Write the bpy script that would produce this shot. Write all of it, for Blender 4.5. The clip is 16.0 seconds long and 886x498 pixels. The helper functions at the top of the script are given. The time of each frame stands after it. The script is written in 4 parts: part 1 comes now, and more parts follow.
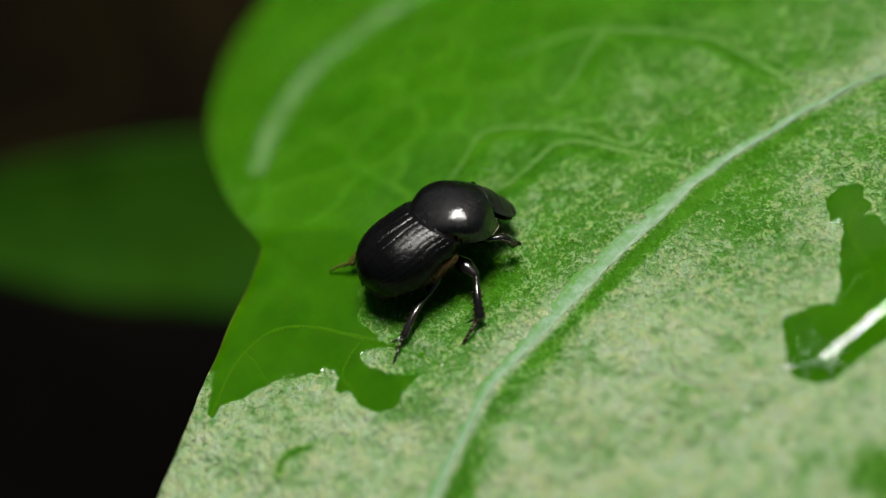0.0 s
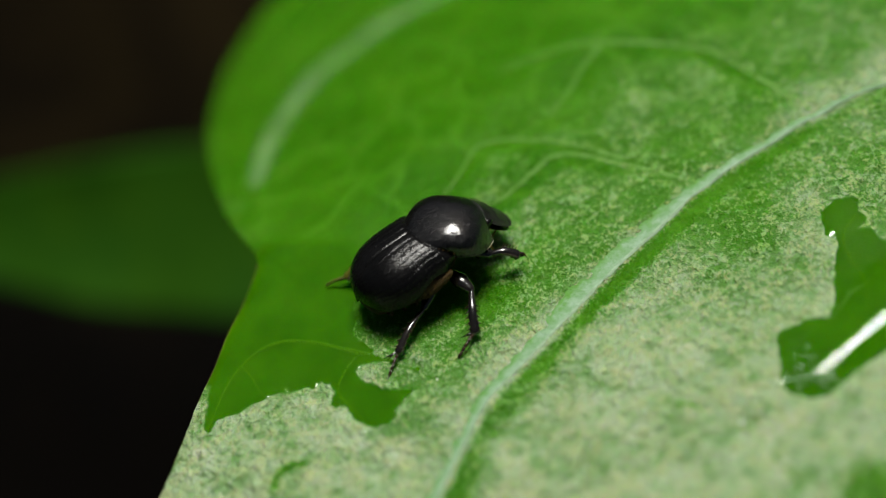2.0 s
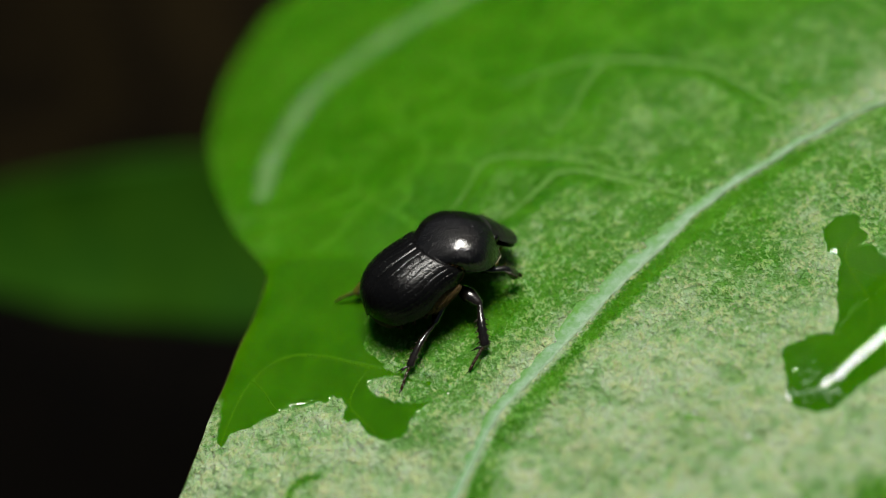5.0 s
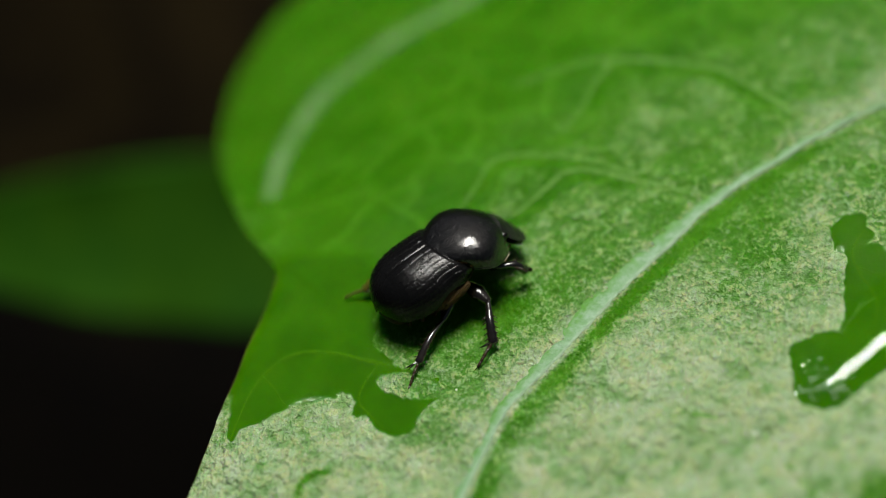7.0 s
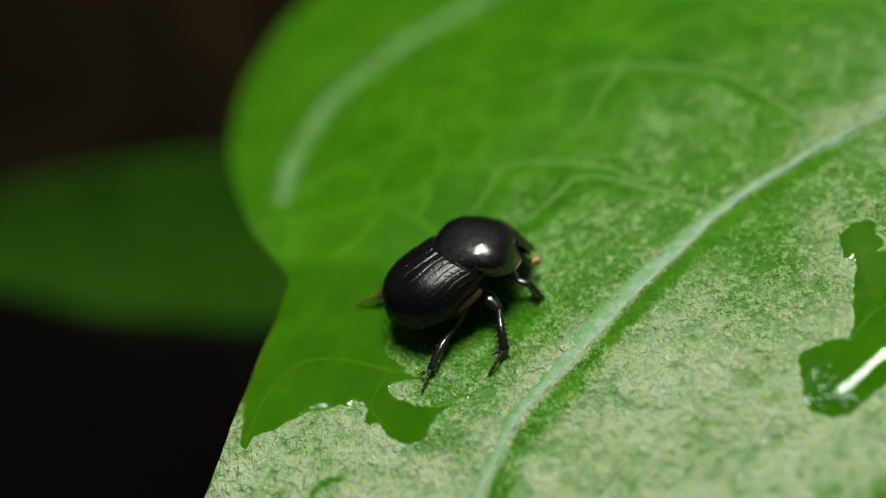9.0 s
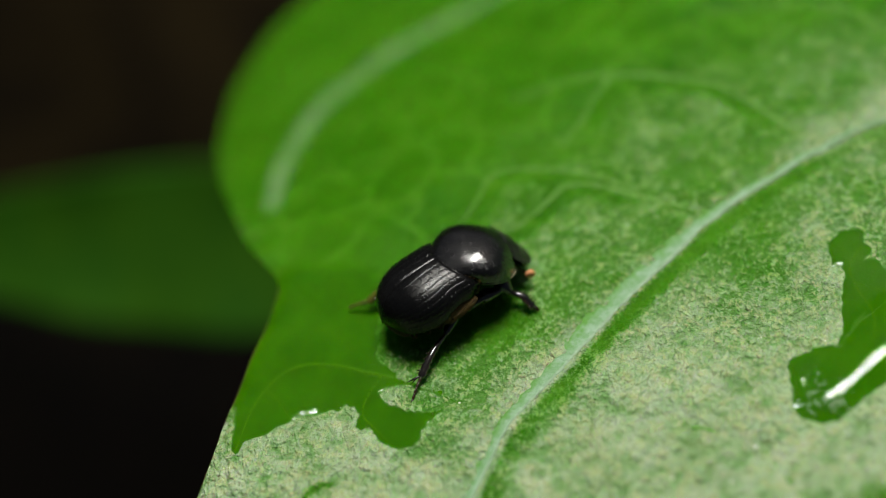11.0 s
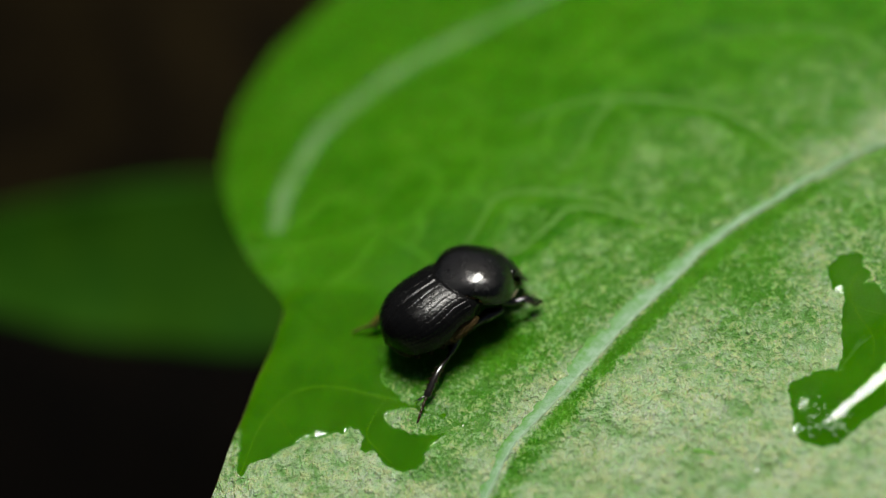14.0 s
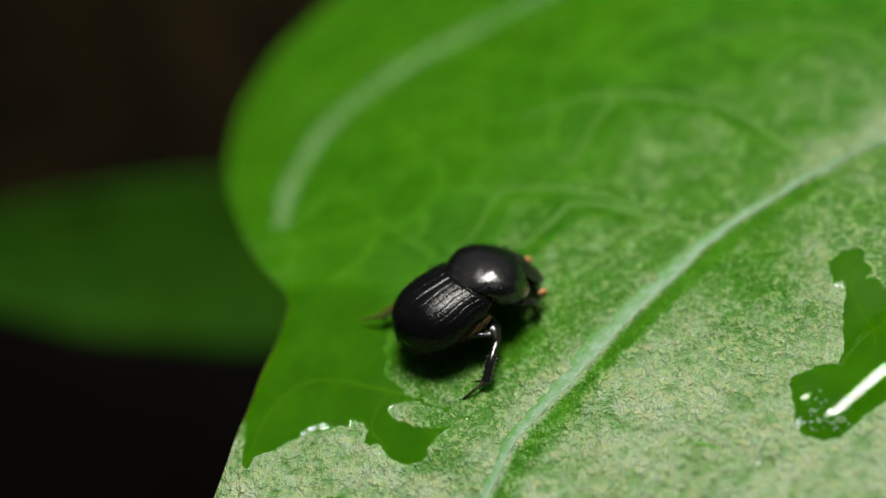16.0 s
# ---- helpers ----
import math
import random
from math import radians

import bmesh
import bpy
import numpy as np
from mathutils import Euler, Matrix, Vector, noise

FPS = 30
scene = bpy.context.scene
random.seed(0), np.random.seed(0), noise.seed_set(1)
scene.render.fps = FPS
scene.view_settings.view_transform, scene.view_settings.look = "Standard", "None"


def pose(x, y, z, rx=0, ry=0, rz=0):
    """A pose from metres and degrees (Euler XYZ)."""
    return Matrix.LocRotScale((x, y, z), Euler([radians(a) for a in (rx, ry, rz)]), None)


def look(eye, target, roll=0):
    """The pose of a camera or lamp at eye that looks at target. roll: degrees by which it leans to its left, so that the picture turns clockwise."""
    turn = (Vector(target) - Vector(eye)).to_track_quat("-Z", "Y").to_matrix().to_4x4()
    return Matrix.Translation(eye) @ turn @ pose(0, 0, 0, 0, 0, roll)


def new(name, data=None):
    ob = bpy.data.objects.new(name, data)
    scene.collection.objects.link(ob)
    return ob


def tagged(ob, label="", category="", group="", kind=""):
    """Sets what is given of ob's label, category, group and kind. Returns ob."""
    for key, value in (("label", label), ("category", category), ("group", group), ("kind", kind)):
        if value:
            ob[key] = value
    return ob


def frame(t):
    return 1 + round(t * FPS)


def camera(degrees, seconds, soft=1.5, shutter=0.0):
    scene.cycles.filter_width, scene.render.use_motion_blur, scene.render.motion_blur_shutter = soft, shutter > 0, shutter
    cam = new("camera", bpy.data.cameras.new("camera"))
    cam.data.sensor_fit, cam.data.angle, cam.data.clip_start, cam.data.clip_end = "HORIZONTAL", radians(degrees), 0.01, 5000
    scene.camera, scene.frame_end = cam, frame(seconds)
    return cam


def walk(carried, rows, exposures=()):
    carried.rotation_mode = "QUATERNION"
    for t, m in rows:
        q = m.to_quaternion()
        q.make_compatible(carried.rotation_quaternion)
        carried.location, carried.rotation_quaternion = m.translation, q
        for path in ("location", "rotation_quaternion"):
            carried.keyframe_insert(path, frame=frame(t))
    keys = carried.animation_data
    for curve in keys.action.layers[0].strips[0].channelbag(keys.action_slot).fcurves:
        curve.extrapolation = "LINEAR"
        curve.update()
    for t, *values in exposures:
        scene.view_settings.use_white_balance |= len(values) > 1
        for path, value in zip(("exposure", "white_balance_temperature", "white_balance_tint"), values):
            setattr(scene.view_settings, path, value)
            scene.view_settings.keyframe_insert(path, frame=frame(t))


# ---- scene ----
# ---- camera ----
MM = 0.001
cam = camera(42.0, 16.0, soft=0.7, shutter=0.0)
DEPTH, TILT = 0.0482, -42.0
EYE = (0.0, -DEPTH * math.cos(radians(TILT)), -DEPTH * math.sin(radians(TILT)))
# seconds, then millimetres right, ahead and up, then degrees of yaw, pitch and roll
ROWS = [
    (0.0, 0.81, 1.05, -0.58, 0.349, -0.622, 0.096),
    (0.5, 1.02, 1.12, -0.09, 0.295, -0.914, 0.245),
    (1.0, 0.99, 1.11, -0.32, 0.383, -0.726, 0.269),
    (1.5, 0.98, 0.89, -0.04, 0.413, -0.391, 0.200),
    (2.0, 1.22, 0.97, -0.14, 0.643, -0.486, 0.284),
    (2.5, 1.09, 0.95, -0.07, 0.264, -0.870, 0.184),
    (3.0, 1.07, 0.71, -0.11, 0.012, -0.337, 0.077),
    (3.5, 0.68, 0.61, -0.08, 0.129, -0.125, 0.212),
    (6.0, 0.04, 0.08, 0.39, -0.554, -0.224, 0.098),
    (6.5, 0.19, -0.06, 0.31, -0.013, -0.036, 0.151),
    (7.0, 0.00, 0.00, -0.00, 0.000, 0.000, -0.000),
    (7.5, -0.23, -0.05, 0.17, -0.028, -0.183, 0.040),
    (8.0, -0.06, -0.19, 0.51, -0.025, -0.257, 0.077),
    (8.5, -0.29, -0.22, 0.58, 0.153, -0.426, 0.216),
    (9.0, -0.21, -0.31, 0.54, 0.292, -0.279, 0.101),
    (11.5, -0.68, -0.45, 0.34, -0.762, 0.266, -0.190),
    (12.0, -0.61, -0.56, 0.44, -0.721, 0.249, -0.132),
    (12.5, -0.63, -0.69, 0.62, -0.809, 0.211, -0.093),
    (13.0, -0.56, -0.58, 0.71, -0.660, 0.157, -0.101),
    (13.5, -0.74, -0.86, 0.75, -0.620, 0.759, -0.147),
    (14.0, -0.76, -0.93, 0.81, -0.618, 0.852, -0.188),
    (14.5, -0.72, -0.83, 0.70, -0.365, 0.509, -0.104),
    (15.0, -0.56, -0.95, 0.50, -0.470, 0.650, -0.130),
    (15.5, -0.67, -0.95, 0.70, -0.738, 0.340, -0.249),
    (16.0, -0.91, -1.23, 0.60, -0.598, 0.841, -0.321),
]


def held(x, y, z, yaw, pitch, roll):
    base = pose(*EYE, TILT)
    turn = pose(0, 0, 0, 0, 0, yaw) @ pose(0, 0, 0, pitch) @ pose(0, 0, 0, 0, roll) @ pose(0, 0, 0, 90)
    return base @ Matrix.Translation((x * MM, y * MM, z * MM)) @ turn


walk(cam, [(t, held(*r)) for t, *r in ROWS])
cam.data.dof.use_dof = True
cam.data.dof.focus_distance = 0.0441
cam.data.dof.aperture_fstop = 17.0

# ---- light ----
world = bpy.data.worlds.new("shade")
scene.world = world
world.use_nodes = True
sky = world.node_tree.nodes.new("ShaderNodeTexSky")
sky.sky_type, sky.sun_disc = "NISHITA", False
sky.sun_elevation, sky.sun_rotation = radians(70), radians(20)
sky.dust_density, sky.ozone_density = 6.0, 0.2
world.node_tree.links.new(sky.outputs[0], world.node_tree.nodes["Background"].inputs[0])
world.node_tree.nodes["Background"].inputs[1].default_value = 0.017

lamp_data = bpy.data.lights.new("overhead_light", "AREA")
lamp_data.shape, lamp_data.size, lamp_data.energy = "DISK", 0.088, 0.82
lamp_data.color = (1.0, 0.98, 0.91)
lamp = new("overhead_light", lamp_data)
lamp.matrix_world = look((-0.014, 0.031, 0.215), (0.002, -0.002, 0.0))


# ---- materials ----
class Nodes:
    """A short way to wire a node material."""

    def __init__(self, name):
        self.mat = bpy.data.materials.new(name)
        self.mat.use_nodes = True
        self.tree = self.mat.node_tree
        self.bsdf = self.tree.nodes["Principled BSDF"]
        self.coord = self.tree.nodes.new("ShaderNodeTexCoord").outputs["Object"]

    def add(self, kind, ins=(), **props):
        node = self.tree.nodes.new("ShaderNode" + kind)
        for key, value in props.items():
            if key == "operation":
                node.operation = value
            elif key == "attribute_name":
                node.attribute_name = value
            elif key == "blend_type":
                node.blend_type = value
            elif key == "data_type":
                node.data_type = value
            elif key == "feature":
                node.feature = value
        for key, value in dict(ins).items():
            self.put(node.inputs[key], value)
        return node

    def put(self, socket, value):
        if isinstance(value, bpy.types.NodeSocket):
            self.tree.links.new(value, socket)
        else:
            socket.default_value = value

    def attr(self, name):
        return self.add("Attribute", attribute_name=name).outputs["Fac"]

    def noise(self, size_mm, detail=3.0, rough=0.55, dist=0.0, stretch=None):
        at = self.coord
        if stretch:
            at = self.add("Mapping", {"Vector": at, "Scale": stretch}).outputs[0]
        return self.add("TexNoise", {"Vector": at, "Scale": 1000.0 / size_mm, "Detail": detail, "Roughness": rough, "Distortion": dist}).outputs[0]

    def math(self, op, a, b=0.0, c=0.0):
        node = self.add("Math", operation=op)
        for i, v in enumerate((a, b, c)):
            self.put(node.inputs[i], v)
        return node.outputs[0]

    def ramp(self, value, lo, hi, a=0.0, b=1.0):
        node = self.add("MapRange", {"Value": value, "From Min": lo, "From Max": hi, "To Min": a, "To Max": b})
        node.interpolation_type = "SMOOTHSTEP"
        return node.outputs[0]

    def mix(self, fac, a, b):
        node = self.add("Mix", data_type="RGBA")
        self.put(node.inputs[0], fac)
        for i, v in ((6, a), (7, b)):
            self.put(node.inputs[i], v if isinstance(v, bpy.types.NodeSocket) else (*v, 1.0))
        return node.outputs[2]

    def bump(self, height, mm, strength=1.0, normal=None):
        node = self.add("Bump", {"Height": height, "Distance": mm * MM, "Strength": strength})
        if normal:
            self.put(node.inputs["Normal"], normal)
        return node.outputs[0]

    def done(self, **ins):
        names = {"color": "Base Color", "rough": "Roughness", "metal": "Metallic", "normal": "Normal", "coat": "Coat Weight",
                 "coat_rough": "Coat Roughness", "spec": "Specular IOR Level", "sss": "Subsurface Weight", "ior": "IOR"}
        for key, value in ins.items():
            if key == "color" and not isinstance(value, bpy.types.NodeSocket):
                value = (*value, 1.0)
            self.put(self.bsdf.inputs[names[key]], value)
        return self.mat


def leaf_material():
    n = Nodes("leaf_blade")
    film, bare, trail, lump = n.attr("film"), n.attr("bare"), n.attr("trail"), n.attr("lump")
    skin = n.math("SUBTRACT", 1.0, bare)
    grain = n.noise(0.15, 3.0, 0.6, 0.6, (1.0, 0.75, 1.0))
    broad = n.noise(2.4, 3.0, 0.55)
    huge = n.noise(7.0, 2.0, 0.5)
    # the film: a thin milky layer, thicker on its crumples; relief light painted in
    amount = n.math("ADD", film, n.math("MULTIPLY", n.math("SUBTRACT", broad, 0.5), 0.45))
    milk = n.math("MULTIPLY", n.ramp(amount, 0.36, 1.10), skin)
    relief = n.math("ADD", n.math("MULTIPLY", lump, 0.26), n.math("MULTIPLY", n.math("SUBTRACT", grain, 0.5), 2.8))
    fleck = n.ramp(n.math("ADD", n.math("MULTIPLY", amount, 0.45), relief), 0.16, 0.74)
    cover = n.math("MULTIPLY", fleck, n.math("MULTIPLY", n.ramp(amount, 0.10, 0.70, 0.05, 0.80), skin))
    green = n.mix(n.ramp(huge, 0.35, 0.65), (0.020, 0.106, 0.001), (0.030, 0.128, 0.0015))
    haze = n.math("MULTIPLY", n.ramp(n.noise(1.6, 4.0, 0.62), 0.42, 0.68), skin)
    green = n.mix(n.math("MULTIPLY", haze, 0.34), green, (0.052, 0.188, 0.004))
    # the net of finest veins
    bent = n.add("VectorMath", {0: n.coord, 1: (0.0, 0.0, 0.0)}, operation="ADD")
    wob = n.add("TexNoise", {"Vector": n.coord, "Scale": 420.0, "Detail": 2.0})
    n.put(bent.inputs[1], n.add("VectorMath", {0: wob.outputs["Color"], 1: (0.0022, 0.0022, 0.0022)}, operation="MULTIPLY").outputs[0])
    net = n.add("TexVoronoi", {"Vector": bent.outputs[0], "Scale": 290.0}, feature="DISTANCE_TO_EDGE")
    thread = n.ramp(net.outputs["Distance"], 0.10, 0.0)
    green = n.mix(n.math("MULTIPLY", thread, n.math("MULTIPLY", skin, 0.42)), green, (0.072, 0.220, 0.012))
    moist = n.mix(n.ramp(n.noise(1.6, 4.0, 0.6), 0.35, 0.7), (0.0185, 0.086, 0.0004), (0.027, 0.106, 0.0008))
    moist = n.mix(n.ramp(n.noise(0.35, 3.0, 0.6), 0.55, 0.75, 0.0, 0.4), moist, (0.030, 0.124, 0.0012))
    moist = n.mix(n.math("MULTIPLY", thread, 0.22), moist, (0.038, 0.130, 0.0010))
    green = n.mix(bare, green, moist)
    fine = n.ramp(n.noise(0.5, 5.0, 0.7), 0.40, 0.62, 0.0, 0.30)
    green = n.mix(fine, green, (0.030, 0.125, 0.001))
    thick = n.mix(n.ramp(n.noise(0.8, 4.0, 0.6), 0.35, 0.7), (0.176, 0.330, 0.117), (0.372, 0.456, 0.298))
    tan = n.math("MULTIPLY", n.ramp(n.noise(1.5, 3.0, 0.6, 1.0), 0.50, 0.70), n.ramp(film, 0.6, 1.0, 0.0, 0.5))
    thick = n.mix(tan, thick, (0.358, 0.370, 0.182))
    pale = n.mix(n.ramp(amount, 0.55, 1.08), (0.078, 0.238, 0.022), thick)
    color = n.mix(milk, green, pale)
    flake = n.mix(n.ramp(n.noise(0.45, 3.0), 0.4, 0.6), (0.312, 0.440, 0.250), (0.384, 0.462, 0.222))
    color = n.mix(cover, color, n.mix(n.ramp(amount, 0.30, 0.90), (0.135, 0.335, 0.052), flake))
    # greener lows in the film also paint the shade of its relief
    low = n.ramp(n.math("ADD", n.math("MULTIPLY", lump, -0.5), n.math("SUBTRACT", n.noise(0.19, 4.0, 0.65, 0.4, (0.7, 1.15, 1.0)), 0.5)), 0.06, 0.42)
    pit = n.math("MULTIPLY", low, n.math("MULTIPLY", n.ramp(amount, 0.3, 0.7), n.math("MULTIPLY", skin, 0.46)))
    color = n.mix(pit, color, (0.066, 0.215, 0.020))
    color = n.mix(n.math("MULTIPLY", trail, n.ramp(n.noise(1.4, 3.0, 0.6), 0.3, 0.6, 0.10, 0.30)), color, (0.30, 0.42, 0.25))
    height = n.math("ADD", n.math("MULTIPLY", grain, 0.45), n.noise(0.21, 2.0, 0.5, 0.15, (1.0, 0.8, 1.0)))
    normal = n.bump(height, 0.42, n.math("SUBTRACT", n.ramp(amount, 0.1, 0.8, 0.40, 1.0), n.math("MULTIPLY", bare, 0.96)))
    rough = n.math("SUBTRACT", n.ramp(cover, 0.0, 1.0, 0.40, 0.20), n.math("MULTIPLY", bare, 0.05))
    n.bsdf.inputs["Subsurface Radius"].default_value = (0.35, 1.0, 0.12)
    n.bsdf.inputs["Subsurface Scale"].default_value = 0.0020
    return n.done(color=color, rough=rough, normal=normal, sss=n.ramp(milk, 0.0, 1.0, 0.55, 0.22), spec=n.math("MULTIPLY", skin, n.ramp(milk, 0.0, 1.0, 0.05, 0.62)))


def vein_material(name, light, dark, under=(0.048, 0.172, 0.006), keep=(0.15, 0.85), crest=None, spec=0.12):
    n = Nodes(name)
    flank = n.attr("flank")
    color = n.mix(n.ramp(n.noise(0.45, 4.0, 0.65), 0.35, 0.7), dark, light)
    color = n.mix(n.ramp(n.noise(0.10, 2.0), 0.64, 0.74, 0.0, 0.6), color, (0.08, 0.22, 0.06))
    fade = n.ramp(n.math("ADD", flank, n.math("MULTIPLY", n.math("SUBTRACT", n.noise(0.30, 3.0, 0.6), 0.5), 1.3)), *keep)
    color = n.mix(fade, color, under)
    if crest:
        color = n.mix(n.ramp(n.math("ADD", flank, n.math("MULTIPLY", n.noise(0.3, 3.0), 0.10)), 0.13, 0.05), color, crest)
    return n.done(color=color, rough=0.45, spec=spec, normal=n.bump(n.noise(0.15, 3.0), 0.07, 1.0))


def water_material():
    n = Nodes("water")
    fres = n.add("Fresnel", {"IOR": 1.42})
    gloss = n.add("BsdfGlossy", {"Roughness": 0.025})
    clear = n.add("BsdfTransparent", {"Color": (0.97, 1.0, 0.93, 1.0)})
    wave = n.bump(n.noise(0.40, 3.0), 0.018, 0.6)
    n.put(gloss.inputs["Normal"], wave)
    n.put(fres.inputs["Normal"], wave)
    mixer = n.add("MixShader", {0: fres.outputs[0], 1: clear.outputs[0], 2: gloss.outputs[0]})
    out = n.tree.nodes["Material Output"]
    n.tree.links.new(mixer.outputs[0], out.inputs["Surface"])
    return n.mat


def shell_material(name, rough, pits, pit_mm, base=(0.0025, 0.0025, 0.0025), coat=0.6, coat_rough=0.10, spec=0.10, coat_pits=0.8):
    n = Nodes(name)
    fine = n.math("ADD", n.noise(pit_mm, 3.0, 0.6), n.math("MULTIPLY", n.noise(pit_mm * 3.0, 2.0), 0.7))
    color = n.mix(n.ramp(n.noise(0.8, 3.0), 0.4, 0.7), base, (0.004, 0.004, 0.004))
    r = n.math("ADD", rough, n.math("MULTIPLY", n.math("SUBTRACT", n.noise(0.25, 3.0), 0.5), 0.14))
    normal = n.bump(fine, pits, 1.0)
    n.put(n.bsdf.inputs["Coat Normal"], n.bump(fine, pits * coat_pits, 1.0))
    return n.done(color=color, rough=r, normal=normal, spec=spec, coat=coat, coat_rough=coat_rough)


def plain_material(name, a, b, size_mm, rough=0.5, bump_mm=0.02, spec=0.4):
    n = Nodes(name)
    grain = n.noise(size_mm, 4.0, 0.6)
    return n.done(color=n.mix(n.ramp(grain, 0.35, 0.65), a, b), rough=rough, normal=n.bump(grain, bump_mm, 1.0), spec=spec)


M_LEAF = leaf_material()
M_RIB = vein_material("midrib_skin", (0.22, 0.335, 0.225), (0.14, 0.265, 0.125), (0.085, 0.225, 0.04), (0.12, 0.95), (0.29, 0.41, 0.27))
M_VEIN = vein_material("vein_skin", (0.150, 0.300, 0.075), (0.080, 0.215, 0.025), (0.040, 0.145, 0.004), (0.0, 0.8))
M_MOIST_VEIN = vein_material("moist_vein_skin", (0.044, 0.132, 0.0010), (0.034, 0.118, 0.0008), (0.019, 0.096, 0.0006), (0.0, 1.0), None, 0.0)
M_MARGIN = plain_material("leaf_margin", (0.030, 0.060, 0.008), (0.060, 0.042, 0.016), 0.6, 0.5, 0.03, 0.15)
M_WATER = water_material()
M_ELYTRA = shell_material("elytron_shell", 0.27, 0.016, 0.08, coat=0.30, coat_rough=0.09, spec=0.075)
M_SHIELD = shell_material("pronotum_shell", 0.29, 0.042, 0.072, coat=0.95, coat_rough=0.055, spec=0.13, coat_pits=0.17)
M_HEAD = shell_material("head_shell", 0.45, 0.012, 0.06, (0.010, 0.010, 0.009), 0.25, 0.3)
M_LEG = shell_material("leg_shell", 0.22, 0.010, 0.10, (0.008, 0.006, 0.004), 1.0, 0.06, 0.5)
M_FOOT = plain_material("foot_shell", (0.030, 0.014, 0.006), (0.010, 0.006, 0.003), 0.1, 0.25)
M_BELLY = plain_material("belly_shell", (0.010, 0.006, 0.004), (0.030, 0.015, 0.006), 0.25, 0.6, 0.03, 0.1)
M_FUZZ = plain_material("brown_hair", (0.12, 0.066, 0.011), (0.05, 0.026, 0.006), 0.08, 0.6)
M_RIM_GLINT = plain_material("rim_glint", (0.34, 0.30, 0.22), (0.20, 0.16, 0.10), 0.1, 0.3)
# white paints the glints of the bubbles; the crumbs share it
M_WHITE_SPECK = plain_material("white_specks", (0.80, 0.84, 0.76), (0.55, 0.62, 0.48), 0.05, 0.2, 0.01)
# backlight on the left hind leg's hair, painted in as olive
M_OLIVE = plain_material("backlit_olive_hair", (0.095, 0.092, 0.006), (0.042, 0.043, 0.005), 0.1, 0.5)
M_CLUB = plain_material("orange_club", (0.60, 0.28, 0.12), (0.46, 0.19, 0.07), 0.08, 0.6)
M_EYE = shell_material("eye", 0.12, 0.002, 0.05)
M_BACK = plain_material("far_leaf", (0.017, 0.080, 0.0015), (0.026, 0.098, 0.0015), 6.0, 0.75, 0.02, 0.12)
# soil with its light painted in: dark below, brighter up the bank
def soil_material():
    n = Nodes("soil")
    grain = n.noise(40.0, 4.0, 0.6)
    shaded = n.mix(n.ramp(grain, 0.35, 0.65), (0.008, 0.0050, 0.0014), (0.004, 0.0027, 0.0008))
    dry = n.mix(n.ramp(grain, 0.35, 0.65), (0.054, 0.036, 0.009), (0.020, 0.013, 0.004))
    return n.done(color=n.mix(n.attr("dry"), shaded, dry), rough=0.9, normal=n.bump(grain, 6.0), spec=0.3)


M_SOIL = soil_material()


# ---- mesh helpers ----
def link(name, mesh, material, parent=None, label="", smooth=True):
    if material:
        mesh.materials.append(material)
    if smooth:
        mesh.polygons.foreach_set("use_smooth", [True] * len(mesh.polygons))
    ob = new(name, mesh)
    if parent:
        ob.parent = parent
    return tagged(ob, label) if label else ob


def grid_mesh(name, pts, wrap_u=False, wrap_v=False, keep=None):
    """A mesh from an array of points (rows, columns, 3); keep: which cells to fill."""
    nu, nv = pts.shape[:2]
    iu = np.arange(nu if wrap_u else nu - 1)
    iv = np.arange(nv if wrap_v else nv - 1)
    a, b = np.meshgrid(iu, iv, indexing="ij")
    a2, b2 = (a + 1) % nu, (b + 1) % nv
    quads = np.stack([a * nv + b, a2 * nv + b, a2 * nv + b2, a * nv + b2], -1)
    quads = quads[keep] if keep is not None else quads.reshape(-1, 4)
    flat = pts.reshape(-1, 3)
    used = np.unique(quads)
    index = np.full(len(flat), -1)
    index[used] = np.arange(len(used))
    mesh = bpy.data.meshes.new(name)
    mesh.from_pydata(flat[used].tolist(), [], index[quads].tolist())
    mesh.update()
    return mesh, used


def spline(ctrl, count):
    """A smooth curve through control points."""
    c = np.array(ctrl, float)
    c = np.vstack([2 * c[0] - c[1], c, 2 * c[-1] - c[-2]])
    out = []
    for t in np.linspace(0, len(c) - 3 - 1e-9, count):
        i = int(t)
        u = t - i
        p0, p1, p2, p3 = c[i:i + 4]
        out.append(0.5 * (2 * p1 + (p2 - p0) * u + (2 * p0 - 5 * p1 + 4 * p2 - p3) * u * u + (3 * p1 - p0 - 3 * p2 + p3) * u ** 3))
    return np.array(out)


def smooth(lo, hi, v):
    t = np.clip((v - lo) / (hi - lo), 0, 1)
    return t * t * (3 - 2 * t)


def waves(a, b, size, seed, octaves=3):
    """Cheap smooth noise, about -1 to 1, from turned sine waves."""
    rng = np.random.RandomState(seed)
    total = np.zeros_like(a)
    for o in range(octaves):
        for _ in range(4):
            turn, phase = rng.uniform(0, 6.283), rng.uniform(0, 6.283)
            k = 6.283 / size * 2 ** o * rng.uniform(0.7, 1.4)
            total += np.sin(k * (a * math.cos(turn) + b * math.sin(turn)) + phase + 1.3 * np.sin(k * 0.6 * (b * math.cos(turn) - a * math.sin(turn)) + phase * 2)) / (4 * 1.7 ** o) * 1.6
    return total / 1.6


